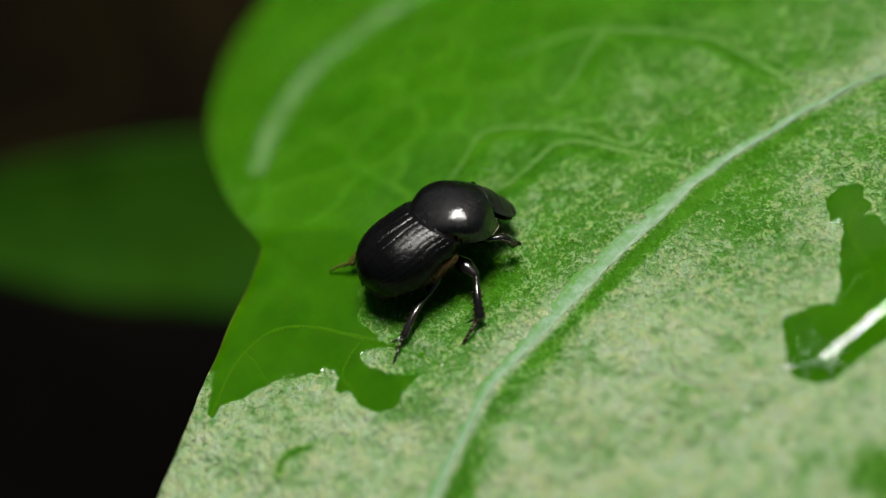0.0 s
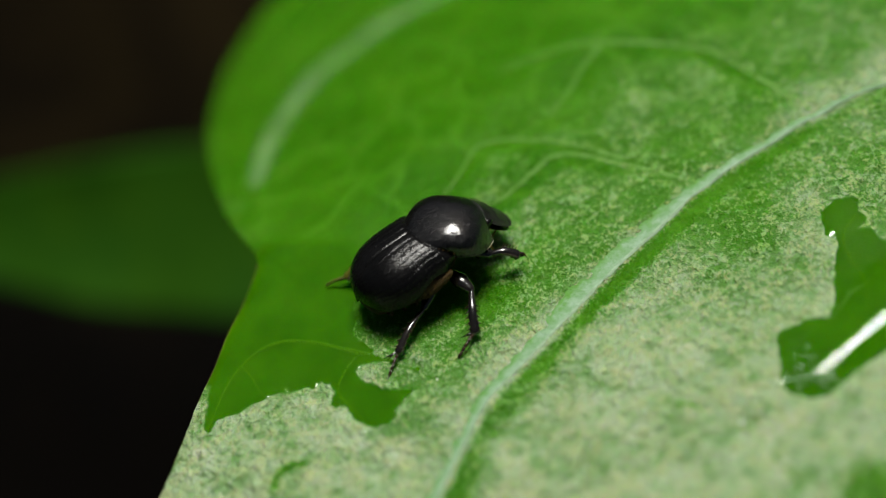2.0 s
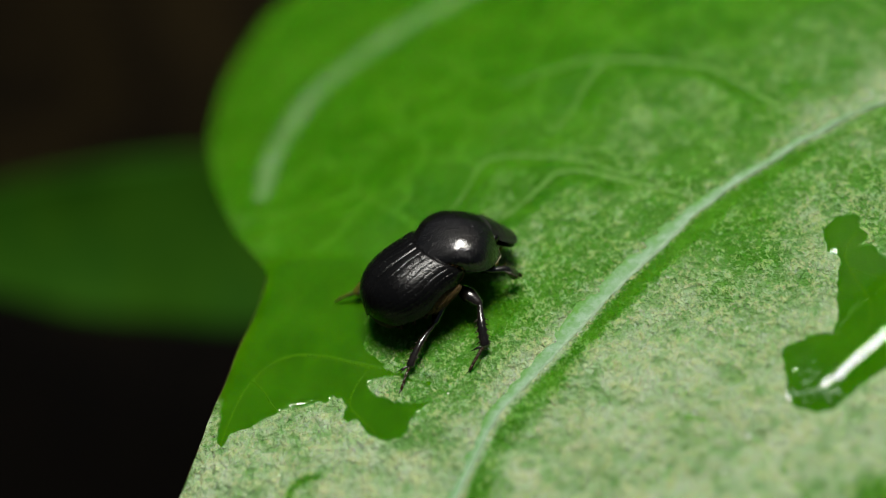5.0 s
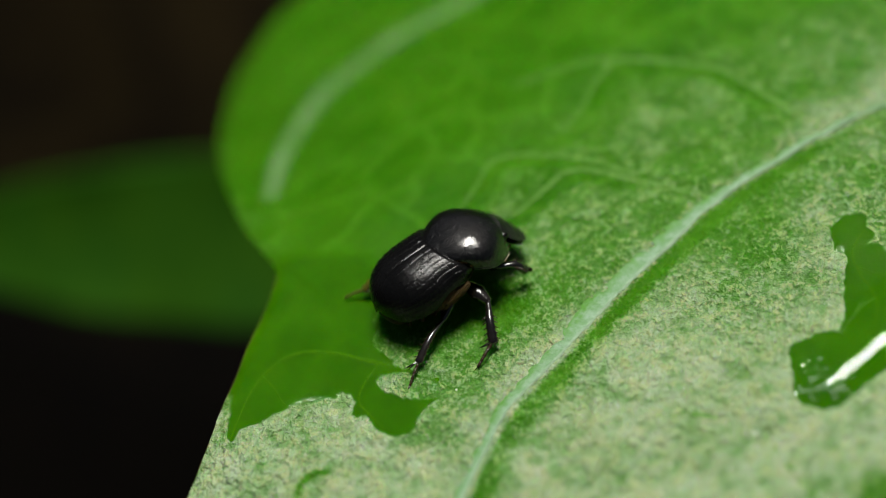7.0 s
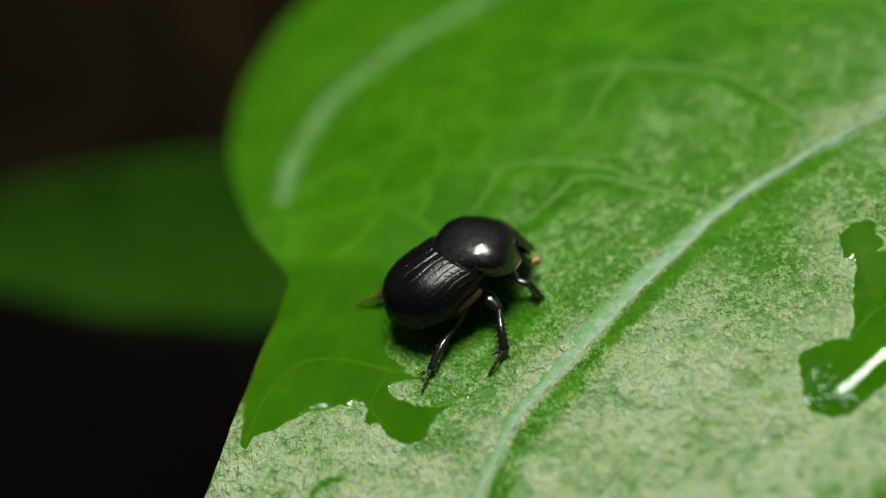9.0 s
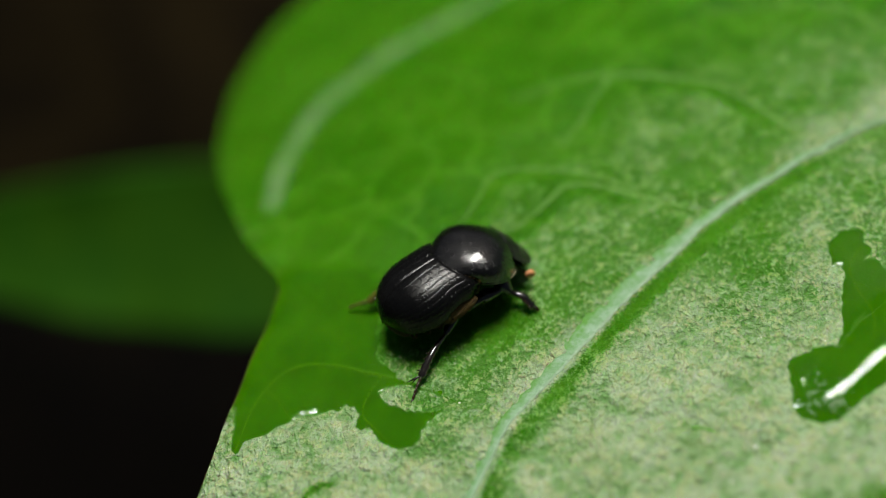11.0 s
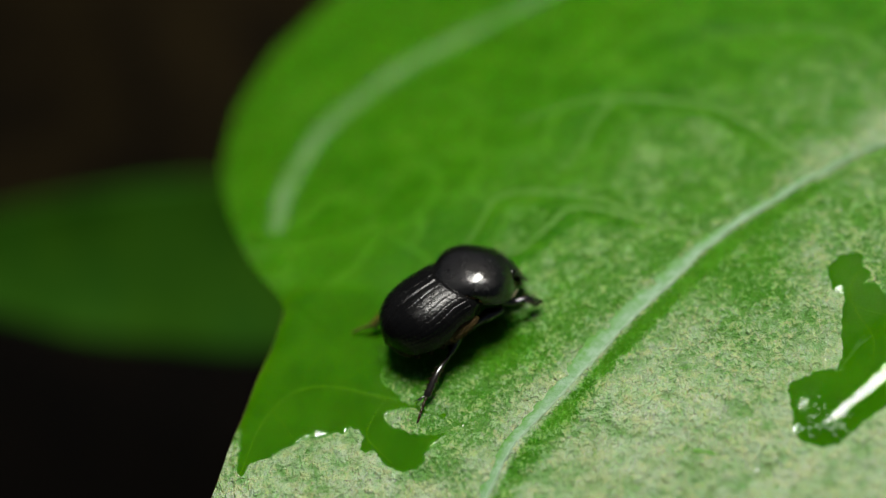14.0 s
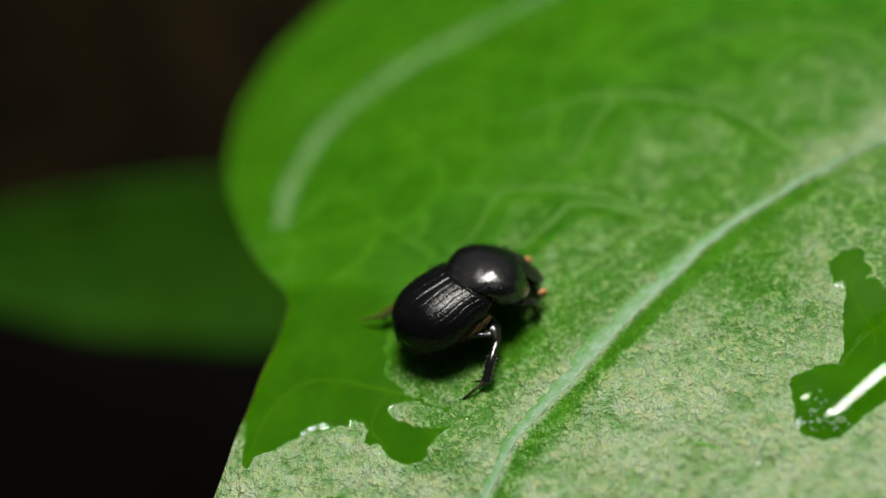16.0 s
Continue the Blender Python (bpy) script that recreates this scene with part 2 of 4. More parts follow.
def lumps(a, b, size, seed, octaves=2):
    """Smooth lattice noise, about -1 to 1."""
    rng = np.random.RandomState(seed)
    total, scale = np.zeros(np.shape(a)), 1.0
    for _ in range(octaves):
        table = rng.uniform(-1, 1, (256, 256))
        turn = rng.uniform(0, 6.283)
        u = (a * math.cos(turn) + b * math.sin(turn)) / size + 500.0
        v = (b * math.cos(turn) - a * math.sin(turn)) / size + 500.0
        iu, iv = np.floor(u).astype(int), np.floor(v).astype(int)
        fu, fv = u - iu, v - iv
        fu, fv = fu * fu * (3 - 2 * fu), fv * fv * (3 - 2 * fv)
        p, q, p1, q1 = iu % 256, iv % 256, (iu + 1) % 256, (iv + 1) % 256
        total += scale * ((table[p, q] * (1 - fu) + table[p1, q] * fu) * (1 - fv) + (table[p, q1] * (1 - fu) + table[p1, q1] * fu) * fv)
        size, scale = size * 0.5, scale * 0.5
    return total * 1.1


def tube(points, radii, sides=10, flat=1.0, count=None):
    """A closed, tapered, rounded limb along a line."""
    p = np.array(points, float)
    r = np.array(radii, float)
    if count:
        r = np.interp(np.linspace(0, len(r) - 1, count), np.arange(len(r)), r)
        p = spline(p, count)
    d = np.gradient(p, axis=0)
    d /= np.linalg.norm(d, axis=1)[:, None] + 1e-12
    up = np.array([0.0, 0.0, 1.0])
    rings = []
    for pi, di, ri in zip(p, d, r):
        u = np.cross(di, up if abs(di[2]) < 0.95 else (1.0, 0, 0))
        u /= np.linalg.norm(u)
        v = np.cross(u, di)
        th = np.linspace(0, 2 * math.pi, sides, endpoint=False)
        rings.append(pi + ri * (np.cos(th)[:, None] * u + flat * np.sin(th)[:, None] * v))
    rings = np.array(rings)
    start, end = np.repeat(p[:1], sides, 0), np.repeat(p[-1:], sides, 0)
    lead = rings[0] * 0.6 + start * 0.4 - d[0] * r[0] * 0.5
    tail = rings[-1] * 0.6 + end * 0.4 + d[-1] * r[-1] * 0.5
    rings = np.concatenate([[start - d[0] * r[0] * 0.7], [lead], rings, [tail], [end + d[-1] * r[-1] * 0.7]])
    n = len(rings)
    faces = [(i * sides + j, (i + 1) * sides + j, (i + 1) * sides + (j + 1) % sides, i * sides + (j + 1) % sides) for i in range(n - 1) for j in range(sides)]
    return rings.reshape(-1, 3), faces


def joined(name, pieces):
    verts, faces = [], []
    for v, f in pieces:
        base = len(verts)
        verts += (np.array(v) * MM).tolist()
        faces += [tuple(base + i for i in q) for q in f]
    mesh = bpy.data.meshes.new(name)
    mesh.from_pydata(verts, [], faces)
    mesh.validate()
    mesh.update()
    bm = bmesh.new()
    bm.from_mesh(mesh)
    bmesh.ops.remove_doubles(bm, verts=bm.verts, dist=1e-7)
    bmesh.ops.recalc_face_normals(bm, faces=bm.faces)
    bm.to_mesh(mesh)
    bm.free()
    return mesh


# ---- the leaf: millimetres along (a) and across (b) its midrib ----
LEAF_AT, LEAF_TURN = (2.51, -8.16), radians(44.17)
LE = (math.cos(LEAF_TURN), math.sin(LEAF_TURN))
MARGIN = [(-60, 2), (-40, 6), (-24, 5.2), (-14, 4.9), (-10.2, 6.7), (-8.7, 7.6), (-6.4, 9.2), (-4.3, 10.5), (-2.1, 11.8), (-1.0, 12.9), (-0.4, 15.8), (1.2, 19.6),
          (2.9, 22.3), (5.4, 24.8), (8.0, 26.4), (11.7, 27.8), (18, 28.5), (30, 24), (50, 10), (62, 1)]
MIDRIB = [(-60, -12), (-30, -9), (-12, -4.6), (-7, -2.6), (-3.8, -1.3), (-2, -0.62), (0, 0), (3, 0.14), (6.6, 0.34), (10, 0.27), (12.4, 0.16), (15.5, -0.45), (18.1, -1.12), (20.7, -2.2), (26, -5), (40, -13), (60, -22)]
WET_L = [(-0.7, 13.5), (1.6, 9.9), (1.2, 8.4), (-0.2, 7.4), (-1.35, 6.12), (-1.39, 5.44), (-1.34, 4.43), (-1.02, 3.28), (-0.83, 2.56), (-0.64, 1.6), (-0.95, 2.85), (-1.35, 3.87), (-1.65, 4.54), (-2.1, 4.95),
         (-2.39, 4.77), (-2.46, 4.23), (-2.29, 3.52), (-2.12, 2.95), (-1.46, 2.3), (-1.99, 2.3), (-2.23, 2.4), (-2.72, 2.02), (-3.19, 2.06), (-3.54, 2.41), (-3.81, 2.86), (-3.82, 3.35), (-3.65, 4.0), (-3.95, 4.19),
         (-3.95, 4.49), (-3.42, 4.82), (-3.37, 5.35), (-3.5, 5.6), (-3.7, 5.5), (-4.41, 6.17), (-5.03, 6.52), (-5.4, 6.75), (-6.12, 6.95), (-7.19, 7.35), (-7.61, 7.26), (-7.6, 7.55), (-6.5, 8.9), (-5.5, 12)]
WET_R = [(14.5, -4.25), (14.88, -4.93), (14.36, -5.23), (14.26, -5.63), (13.88, -5.8), (13.54, -5.76), (13.88, -6.25), (13.61, -6.63), (13.69, -7.32), (14.2, -10.7), (11.5, -9.95), (9.28, -9.5), (8.04, -9.2),
         (6.93, -8.96), (6.45, -8.7), (6.22, -7.92), (6.4, -7.49), (7.44, -6.63), (7.81, -6.19), (8.69, -6.6), (8.97, -6.57), (9.48, -7.21), (10.2, -7.02), (11.87, -5.91), (12.54, -5.62), (12.78, -5.22), (12.62, -5.01), (13.4, -4.18), (13.93, -4.12)]
# side veins: half width, rise, kind, line
LATERALS = [
    (0.17, 0.05, "dry", [(12.4, 0.25), (11.8, 2.45), (11.0, 5.34), (10.1, 6.42), (8.85, 6.46), (7.66, 6.53), (6.4, 6.9)]),
    (0.15, 0.05, "dry", [(11.77, 4.0), (11.2, 6.21), (10.0, 8.76), (8.8, 9.61), (7.1, 8.97), (5.6, 8.6)]),
    (0.19, 0.05, "dry", [(18.05, -0.8), (18.46, 1.13), (18.78, 3.26), (18.9, 5.64), (17.64, 8.41), (15.98, 10.52), (13.0, 12.2)]),
    (0.14, 0.03, "dry", [(16.8, 9.5), (15.2, 9.2), (13.6, 8.6), (12.0, 8.3)]),
    (0.16, 0.04, "dry", [(26.1, 0.8), (26.6, 3.6), (25.3, 5.9), (23.0, 9.0)]),
    (0.16, 0.04, "dry", [(3.2, -4.3), (4.46, -7.4), (4.0, -9.0), (3.5, -10.5), (2.5, -13)]),
    (0.16, 0.04, "dry", [(-12, -4.6), (-9.5, -1), (-8.5, 2.2), (-8.6, 4.5)]),
    (0.30, 0.012, "moist", [(0.0, 0.1), (-0.35, 0.69), (-0.67, 1.76), (-1.02, 3.28), (-1.45, 4.77), (-2.11, 6.2), (-2.55, 7.29), (-3.12, 8.28), (-3.84, 8.75), (-4.72, 8.83), (-5.55, 8.63), (-6.62, 8.01), (-7.6, 7.35)]),
    (0.22, 0.008, "moist", [(-1.75, 5.4), (-2.74, 5.16), (-3.35, 4.75), (-3.5, 4.0), (-3.6, 3.0)]),
    (0.18, 0.008, "moist", [(-4.9, 8.8), (-5.0, 8.0), (-5.2, 7.3), (-5.3, 6.7)]),
    (0.22, 0.008, "moist", [(14.46, -5.21), (13.06, -5.48), (12.28, -6.32), (11.52, -7.44), (10.4, -8.1)]),
    (0.17, 0.008, "moist", [(12.5, -6.0), (12.7, -7.0), (13.1, -8.2)]),
]


def margin_at(a):
    curve = spline(MARGIN, 400)
    return np.interp(a, curve[:, 0], curve[:, 1])


def rib_at(a):
    curve = spline(MIDRIB, 300)
    return np.interp(a, curve[:, 0], curve[:, 1])


def vein_gap(a, b, lines, offside=False):
    """Distance to the nearest of some lines; offside: only points on the side away from the tip count."""
    best = np.full(np.shape(a), 9.0)
    for line in lines:
        c = spline(line, 16)
        for (x0, y0), (x1, y1) in zip(c[:-1], c[1:]):
            dx, dy = x1 - x0, y1 - y0
            t = np.clip(((a - x0) * dx + (b - y0) * dy) / (dx * dx + dy * dy), 0, 1)
            gap = np.hypot(a - x0 - t * dx, b - y0 - t * dy)
            if offside:
                gap = np.where(dx * (b - y0) - dy * (a - x0) > 0, gap, 9.0)
            best = np.minimum(best, gap)
    return best


def leaf_height(a, b):
    """Height of the upper skin over the level of the leaf's middle, in millimetres."""
    a, b = np.asarray(a, float), np.asarray(b, float)
    x = LEAF_AT[0] + a * LE[0] - b * LE[1]
    y = LEAF_AT[1] + a * LE[1] + b * LE[0]
    z = 0.187 * x + 0.105 * y
    edge = margin_at(a)
    lobe = smooth(-1.5, 4, a)
    z -= 0.8 * np.clip((b - (edge - 4.5)) / 4.5, 0, 1) ** 2 * (0.25 + 0.75 * lobe)
    z += 0.15 * waves(a, b, 7.0, 3, 2) - 0.12 * np.exp(-(vein_gap(a, b, [v[3] for v in LATERALS if v[2] == 'dry']) / 0.5) ** 2)
    off = b - rib_at(a)
    z -= 0.09 * np.exp(-(off / 0.7) ** 2)
    return z


def leaf_point(a, b, lift=0.0):
    a, b = np.asarray(a, float), np.asarray(b, float)
    x = LEAF_AT[0] + a * LE[0] - b * LE[1]
    y = LEAF_AT[1] + a * LE[1] + b * LE[0]
    p = np.stack([x, y, leaf_height(a, b) + lift], -1)
    # the lobe curls back and down towards its margin
    curl = 0.29 * smooth(8.5, 27, b) ** 1.3 * smooth(-6, 3.5, a)
    return (p + (p - np.array(EYE) / MM) * curl[..., None]) * MM


def inside(poly, a, b, ragged=0.0, seed=5):
    """Signed distance to a closed outline in millimetres, positive inside, with a ragged edge."""
    p = np.array(poly, float)
    if ragged:
        a = a + ragged * waves(a, b, 1.1, seed, 4)
        b = b + ragged * waves(a, b, 1.0, seed + 1, 4)
        a = a + 1.3 * ragged * lumps(a, b, 0.32, seed + 2)
        b = b + 1.3 * ragged * lumps(a, b, 0.32, seed + 3)
    best = np.full(np.shape(a), 1e9)
    odd = np.zeros(np.shape(a), bool)
    for (x0, y0), (x1, y1) in zip(p, np.roll(p, -1, 0)):
        dx, dy = x1 - x0, y1 - y0
        t = np.clip(((a - x0) * dx + (b - y0) * dy) / (dx * dx + dy * dy), 0, 1)
        best = np.minimum(best, np.hypot(a - x0 - t * dx, b - y0 - t * dy))
        cross = (y0 > b) != (y1 > b)
        if dy:
            odd ^= cross & (a < x0 + (b - y0) / dy * dx)
    return np.where(odd, best, -best)


def wet_left(a, b):
    return inside(WET_L, a, b, 0.05, 5)


def wet_right(a, b):
    return inside(WET_R, a, b, 0.04, 9)


PALE_BAND = [(1.7, 16.6), (3.2, 17.8), (4.75, 18.7), (8.7, 19.9), (12.4, 19.8), (15.8, 19.2), (22, 17.5)]


def film_amount(a, b):
    """How thick the pale dried film lies on the skin, 0 to 1."""
    off = b - rib_at(a)
    edge = 6.0 - 2.6 * smooth(-1.0, 4.0, a)
    f = 0.98 - 0.30 * smooth(0.2, 1.6, off) * smooth(-4.0, 1.0, a) - 0.58 * smooth(edge - 2.4, edge + 1.4, off) * smooth(-5.0, 1.0, a - 0.1 * b)
    f -= 0.30 * smooth(3.0, 11.0, a + 0.2 * b) * smooth(-9.5, -3.0, off)
    f += 0.36 * smooth(14, 22, a + 0.3 * b) * smooth(16, 4, b) * smooth(-1.0, 0.6, off)
    f += 0.10 * waves(a, b, 6.0, 44, 2)
    f += 0.12 * smooth(6, 12, a) * smooth(9, 3, off) * smooth(0, 1.5, off)
    f = np.maximum(f, 0.58 * smooth(1.5, 5, a) * smooth(14, 5, off))
    wide = 0.38 + 0.50 * smooth(8, -1, a)
    f -= (0.62 - 0.10 * smooth(6, -2, a)) * np.where(off > -0.45, np.exp(-((off + 0.45) / 0.25) ** 2), np.exp(-((off + 0.45) / wide) ** 2)) * smooth(28, 4, a)
    # a bare arc and a bare patch near the blade's lower end
    f -= 0.42 * np.exp(-((np.hypot(a + 6.9, b - 2.85) - 0.8) / 0.16) ** 2) * smooth(2.9, 3.3, b)
    f -= 0.5 * smooth(1.5, 0.4, np.hypot(a - 4.8, b + 12.0) + 0.25 * waves(a, b, 1.0, 71, 2))
    # greener beside these veins: film gone and the groove's shade painted in
    beside = vein_gap(a, b, [v[3] for v in LATERALS[:4]], True)
    f -= 0.34 * smooth(0.05, 0.30, beside) * smooth(1.15, 0.45, beside) * smooth(2.0, 5.0, off)
    return np.clip(f, 0.03, 1.05)


def pale_band_amount(a, b):
    """A pale band that runs along inside the margin."""
    line = spline(PALE_BAND, 60)
    best = np.full(np.shape(a), 1e9)
    near = (b > 13) & (a > -2)
    q = np.stack([a[near], b[near]], -1)
    gap = np.min(np.hypot(q[:, None, 0] - line[None, :, 0], q[:, None, 1] - line[None, :, 1]), axis=1)
    best[near] = gap
    return smooth(0.62, 0.25, best)


def build_leaf():
    leaf = new("leaf")
    tagged(leaf, "broad green leaf with a pale flaking film and wet patches", "leaf")
    ra = np.concatenate([np.arange(-60, -11, 0.8), np.arange(-11, 20, 0.066), np.arange(20, 27, 0.2), np.arange(27, 62, 0.8)])
    rb = np.concatenate([np.arange(-34, -12.5, 0.8), np.arange(-12.5, 11.5, 0.066), np.arange(11.5, 30, 0.22)])
    a, b = np.meshgrid(ra, rb, indexing="ij")
    left, right = margin_at(ra)[:, None], (rib_at(ra) - 0.9 * margin_at(ra))[:, None]
    right = np.minimum(right, -14.0 + 0.012 * (ra[:, None] - 4) ** 2)
    hi, lo = b > left, b < right
    bc = np.clip(b, right, left)
    wl, wr = wet_left(a, bc), wet_right(a, bc)
    soft = 0.04 + 0.55 * smooth(7.5, 10.5, bc)
    bare = smooth(-soft - 0.01, soft * 0.8, np.maximum(wl, wr))
    film = film_amount(a, bc) - 0.12 * smooth(-1.7, -0.1, wl) * smooth(-1.0, -2.0, a)
    crumple = lumps(a * 0.9, bc * 1.1, 0.34, 23, 2) * 0.7 + lumps(a, bc, 0.85, 21, 1) * 0.45
    lift = 0.035 * smooth(0.12, -0.06, np.maximum(wl, wr)) * smooth(0.25, 0.7, film) + 0.058 * crumple * smooth(0.0, 0.7, film) * (1 - bare)
    lift *= smooth(-14, -10, a) * smooth(24, 18, a)
    pts = leaf_point(a, bc, lift)
    out = ((hi[:-1, :-1] & hi[1:, :-1] & hi[:-1, 1:] & hi[1:, 1:]) | (lo[:-1, 1:] & lo[1:, 1:] & lo[:-1, :-1] & lo[1:, :-1]))
    mesh, used = grid_mesh("blade", pts, keep=~out)
    for name, values in (("film", film), ("bare", bare), ("trail", pale_band_amount(a, bc)), ("lump", crumple)):
        mesh.attributes.new(name, "FLOAT", "POINT").data.foreach_set("value", values.reshape(-1)[used].astype(np.float32))
    blade = link("blade", mesh, M_LEAF, leaf)
    thick = blade.modifiers.new("thickness", "SOLIDIFY")
    thick.thickness, thick.offset = 0.0003, -1
    strip("midrib", spline(MIDRIB[2:-2], 420), lambda s, a: 0.28 + 0.20 * smooth(-1, 5, a) - 0.22 * smooth(9, 15, a) - 0.09 * smooth(16, 20, a), 0.13, M_RIB, leaf, "pale bluish green midrib", 0.78)
    edge = spline(MARGIN, 900)
    edge = edge[(edge[:, 0] > -16) & (edge[:, 0] < -1.2)]
    rows = leaf_point(edge[:, 0], edge[:, 1], -0.12) / MM
    link("margin", joined("margin", [tube([tuple(p) for p in rows], np.full(len(rows), 0.075), 8, 1.1)]), M_MARGIN, leaf, "thin brownish green leaf margin")
    for wide, rise, state, line in LATERALS:
        skin = M_MOIST_VEIN if state == "moist" else M_VEIN
        strip("lateral_vein", spline(line, 110), lambda s, a: wide * (1 - 0.6 * s ** 2), rise, skin, leaf, "soft yellowish side vein" if state == "moist" else "pale green side vein")
    return leaf


def strip(name, line, half, rise, material, parent, label, crest=0.0):
    """A rounded rib that follows a line over the leaf; crest: how far its ridge lies to the right of its middle."""
    d = np.gradient(line, axis=0)
    d /= np.linalg.norm(d, axis=1)[:, None]
    s = np.linspace(0, 1, len(line))
    w = np.array([half(si, ai) for si, ai in zip(s, line[:, 0])])
    w = w * (1 + 0.07 * waves(line[:, 0], line[:, 1], 1.3, 77, 2))
    rows, flanks = [], []
    for phi in np.linspace(-1, 1, 13):
        q = line + np.stack([-d[:, 1], d[:, 0]], 1) * (w * (phi + crest))[:, None]
        side = (phi + crest) / (1 + crest if phi > -crest else 1 - crest)
        rows.append(leaf_point(q[:, 0], q[:, 1], rise * (1 - abs(side) ** 1.7) - 0.03 * abs(side)))
        flanks.append(np.full(len(line), max(side, 0.0) if crest else abs(side)))
    mesh, used = grid_mesh(name, np.stack(rows, 1))
    mesh.attributes.new("flank", "FLOAT", "POINT").data.foreach_set("value", np.stack(flanks, 1).reshape(-1)[used].astype(np.float32))
    return link(name, mesh, material, parent, label)


def puddle_level(a, b):
    """Height of the puddle's bulging surface over the skin: a long swell that rises to the right."""
    x = LEAF_AT[0] + a * LE[0] - b * LE[1]
    y = LEAF_AT[1] + a * LE[1] + b * LE[0]
    along = np.clip(a, 5.5, 12.5) - 7.4
    swell = 0.36 + np.where(along > 0, 0.163 * along + 0.0072 * along ** 2, 0.163 * along - 0.175 * along ** 2)
    v = b + 8.52 + 0.11 * (a - 8.2) + 0.08 * (a - 7.3)
    vc = np.clip(v, -1.3, 0.9)
    swell += 0.056 * vc - 0.23 * vc ** 2 - 0.52 * (np.maximum(v, 0.9) - 0.9) + 0.003 * waves(a, b, 1.1, 15, 2)
    swell += 0.065 * np.exp(-((v - 1.22) / 0.18) ** 2) * smooth(10.3, 11.3, a)
    swell += 0.0014 * np.sin(v * 15 + 0.9 * np.sin(a * 1.3)) * smooth(7.2, 8.2, a)
    level = np.maximum(swell + 0.187 * x + 0.105 * y - leaf_height(a, b), 0.05)
    far = smooth(1.5, 2.4, v)
    return level * (1 - far) + 0.04 * far


def build_water(name, poly, ragged, seed, step, label, level, reach):
    p = np.array(poly)
    ra = np.arange(p[:, 0].min() - 0.4, p[:, 0].max() + 0.4, step)
    rb = np.arange(p[:, 1].min() - 0.4, p[:, 1].max() + 0.4, step)
    a, b = np.meshgrid(ra, rb, indexing="ij")
    sd, calm = inside(poly, a, b, ragged, seed), inside(poly, a, b)
    for _ in range(40):
        calm[1:-1, 1:-1] = (calm[2:, 1:-1] + calm[:-2, 1:-1] + calm[1:-1, 2:] + calm[1:-1, :-2]) / 4
    k = smooth(0.15, 0.6, calm)
    t = np.clip((k * calm + (1 - k) * sd) / reach, 0, 1)
    lift = np.where(sd > 0, 0.02 + level(a, b) * (1 - (1 - t) ** 2), 0.02 + sd * 0.5)
    ok = (sd > -0.2) & (b < margin_at(a) - 0.35)
    keep = ok[:-1, :-1] & ok[1:, :-1] & ok[:-1, 1:] & ok[1:, 1:]
    mesh, _ = grid_mesh(name, leaf_point(a, b, lift), keep=keep)
    water = link(name, mesh, M_WATER)
    water.visible_shadow = False
    return tagged(water, label, "water film", kind="stuff")


def build_specks(name, spots, material, label, category):
    """Tiny domes, too small to tell apart; spots: along, across, radius, lift, stretch."""
    verts, faces = [], []
    for a, b, r, lift, long in spots:
        c = leaf_point(a, b, lift)
        base = len(verts)
        for i in range(5):
            for j in range(8):
                up, turn = math.pi / 2 * i / 4, j * math.pi / 4
                u, v = r * long * MM * math.cos(up) * math.cos(turn), r * MM * math.cos(up) * math.sin(turn)
                verts.append((c[0] + u * LE[0] - v * LE[1], c[1] + u * LE[1] + v * LE[0], c[2] + r * MM * math.sin(up)))
        faces += [(base + i * 8 + j, base + i * 8 + (j + 1) % 8, base + (i + 1) * 8 + (j + 1) % 8, base + (i + 1) * 8 + j) for i in range(4) for j in range(8)]
    mesh = bpy.data.meshes.new(name)
    mesh.from_pydata(verts, [], faces)
    tagged(link(name, mesh, material), label, category, kind="stuff")


def bubble_spots():
    rng = random.Random(8)
    spots = []
    for i in range(75):
        a, b = rng.gauss(7.05, 0.42), rng.gauss(-8.15, 0.50)
        gap = float(wet_right(np.array([a]), np.array([b]))[0])
        if gap > 0.12:
            spots.append((a, b, rng.uniform(0.012, 0.030), 0.02 + float(puddle_level(a, b)) * (1 - (1 - min(gap / 0.55, 1)) ** 2), rng.uniform(1.0, 2.2)))
    return spots


# the fourth is a white dot painted for a glint at the wet edge
CRUMBS = [(4.41, -7.40, 0.075), (1.62, -5.95, 0.055), (2.69, -7.58, 0.06), (-0.76, 2.09, 0.045), (3.6, -3.1, 0.03), (5.2, -5.2, 0.035), (-4.6, 2.2, 0.035)]


leaf = build_leaf()
build_specks("white_specks", bubble_spots(), M_WHITE_SPECK, "tiny bubbles at the puddle's end, white to paint their glints", "bubbles")
build_specks("crumbs", [(a, b, r, 0.03, 1.2) for a, b, r in CRUMBS], M_WHITE_SPECK, "tiny white crumbs on the pale leaf, one painted for a glint", "crumbs")
build_water("water_film", WET_L, 0.05, 5, 0.10, "thin clear water film on bare green leaf skin", lambda a, b: 0.032 + 0.001 * waves(a, b, 1.6, 31, 3), 0.5)
build_water("water_film", WET_R, 0.04, 9, 0.08, "clear water puddle on the pale leaf, shining", puddle_level, 0.55)


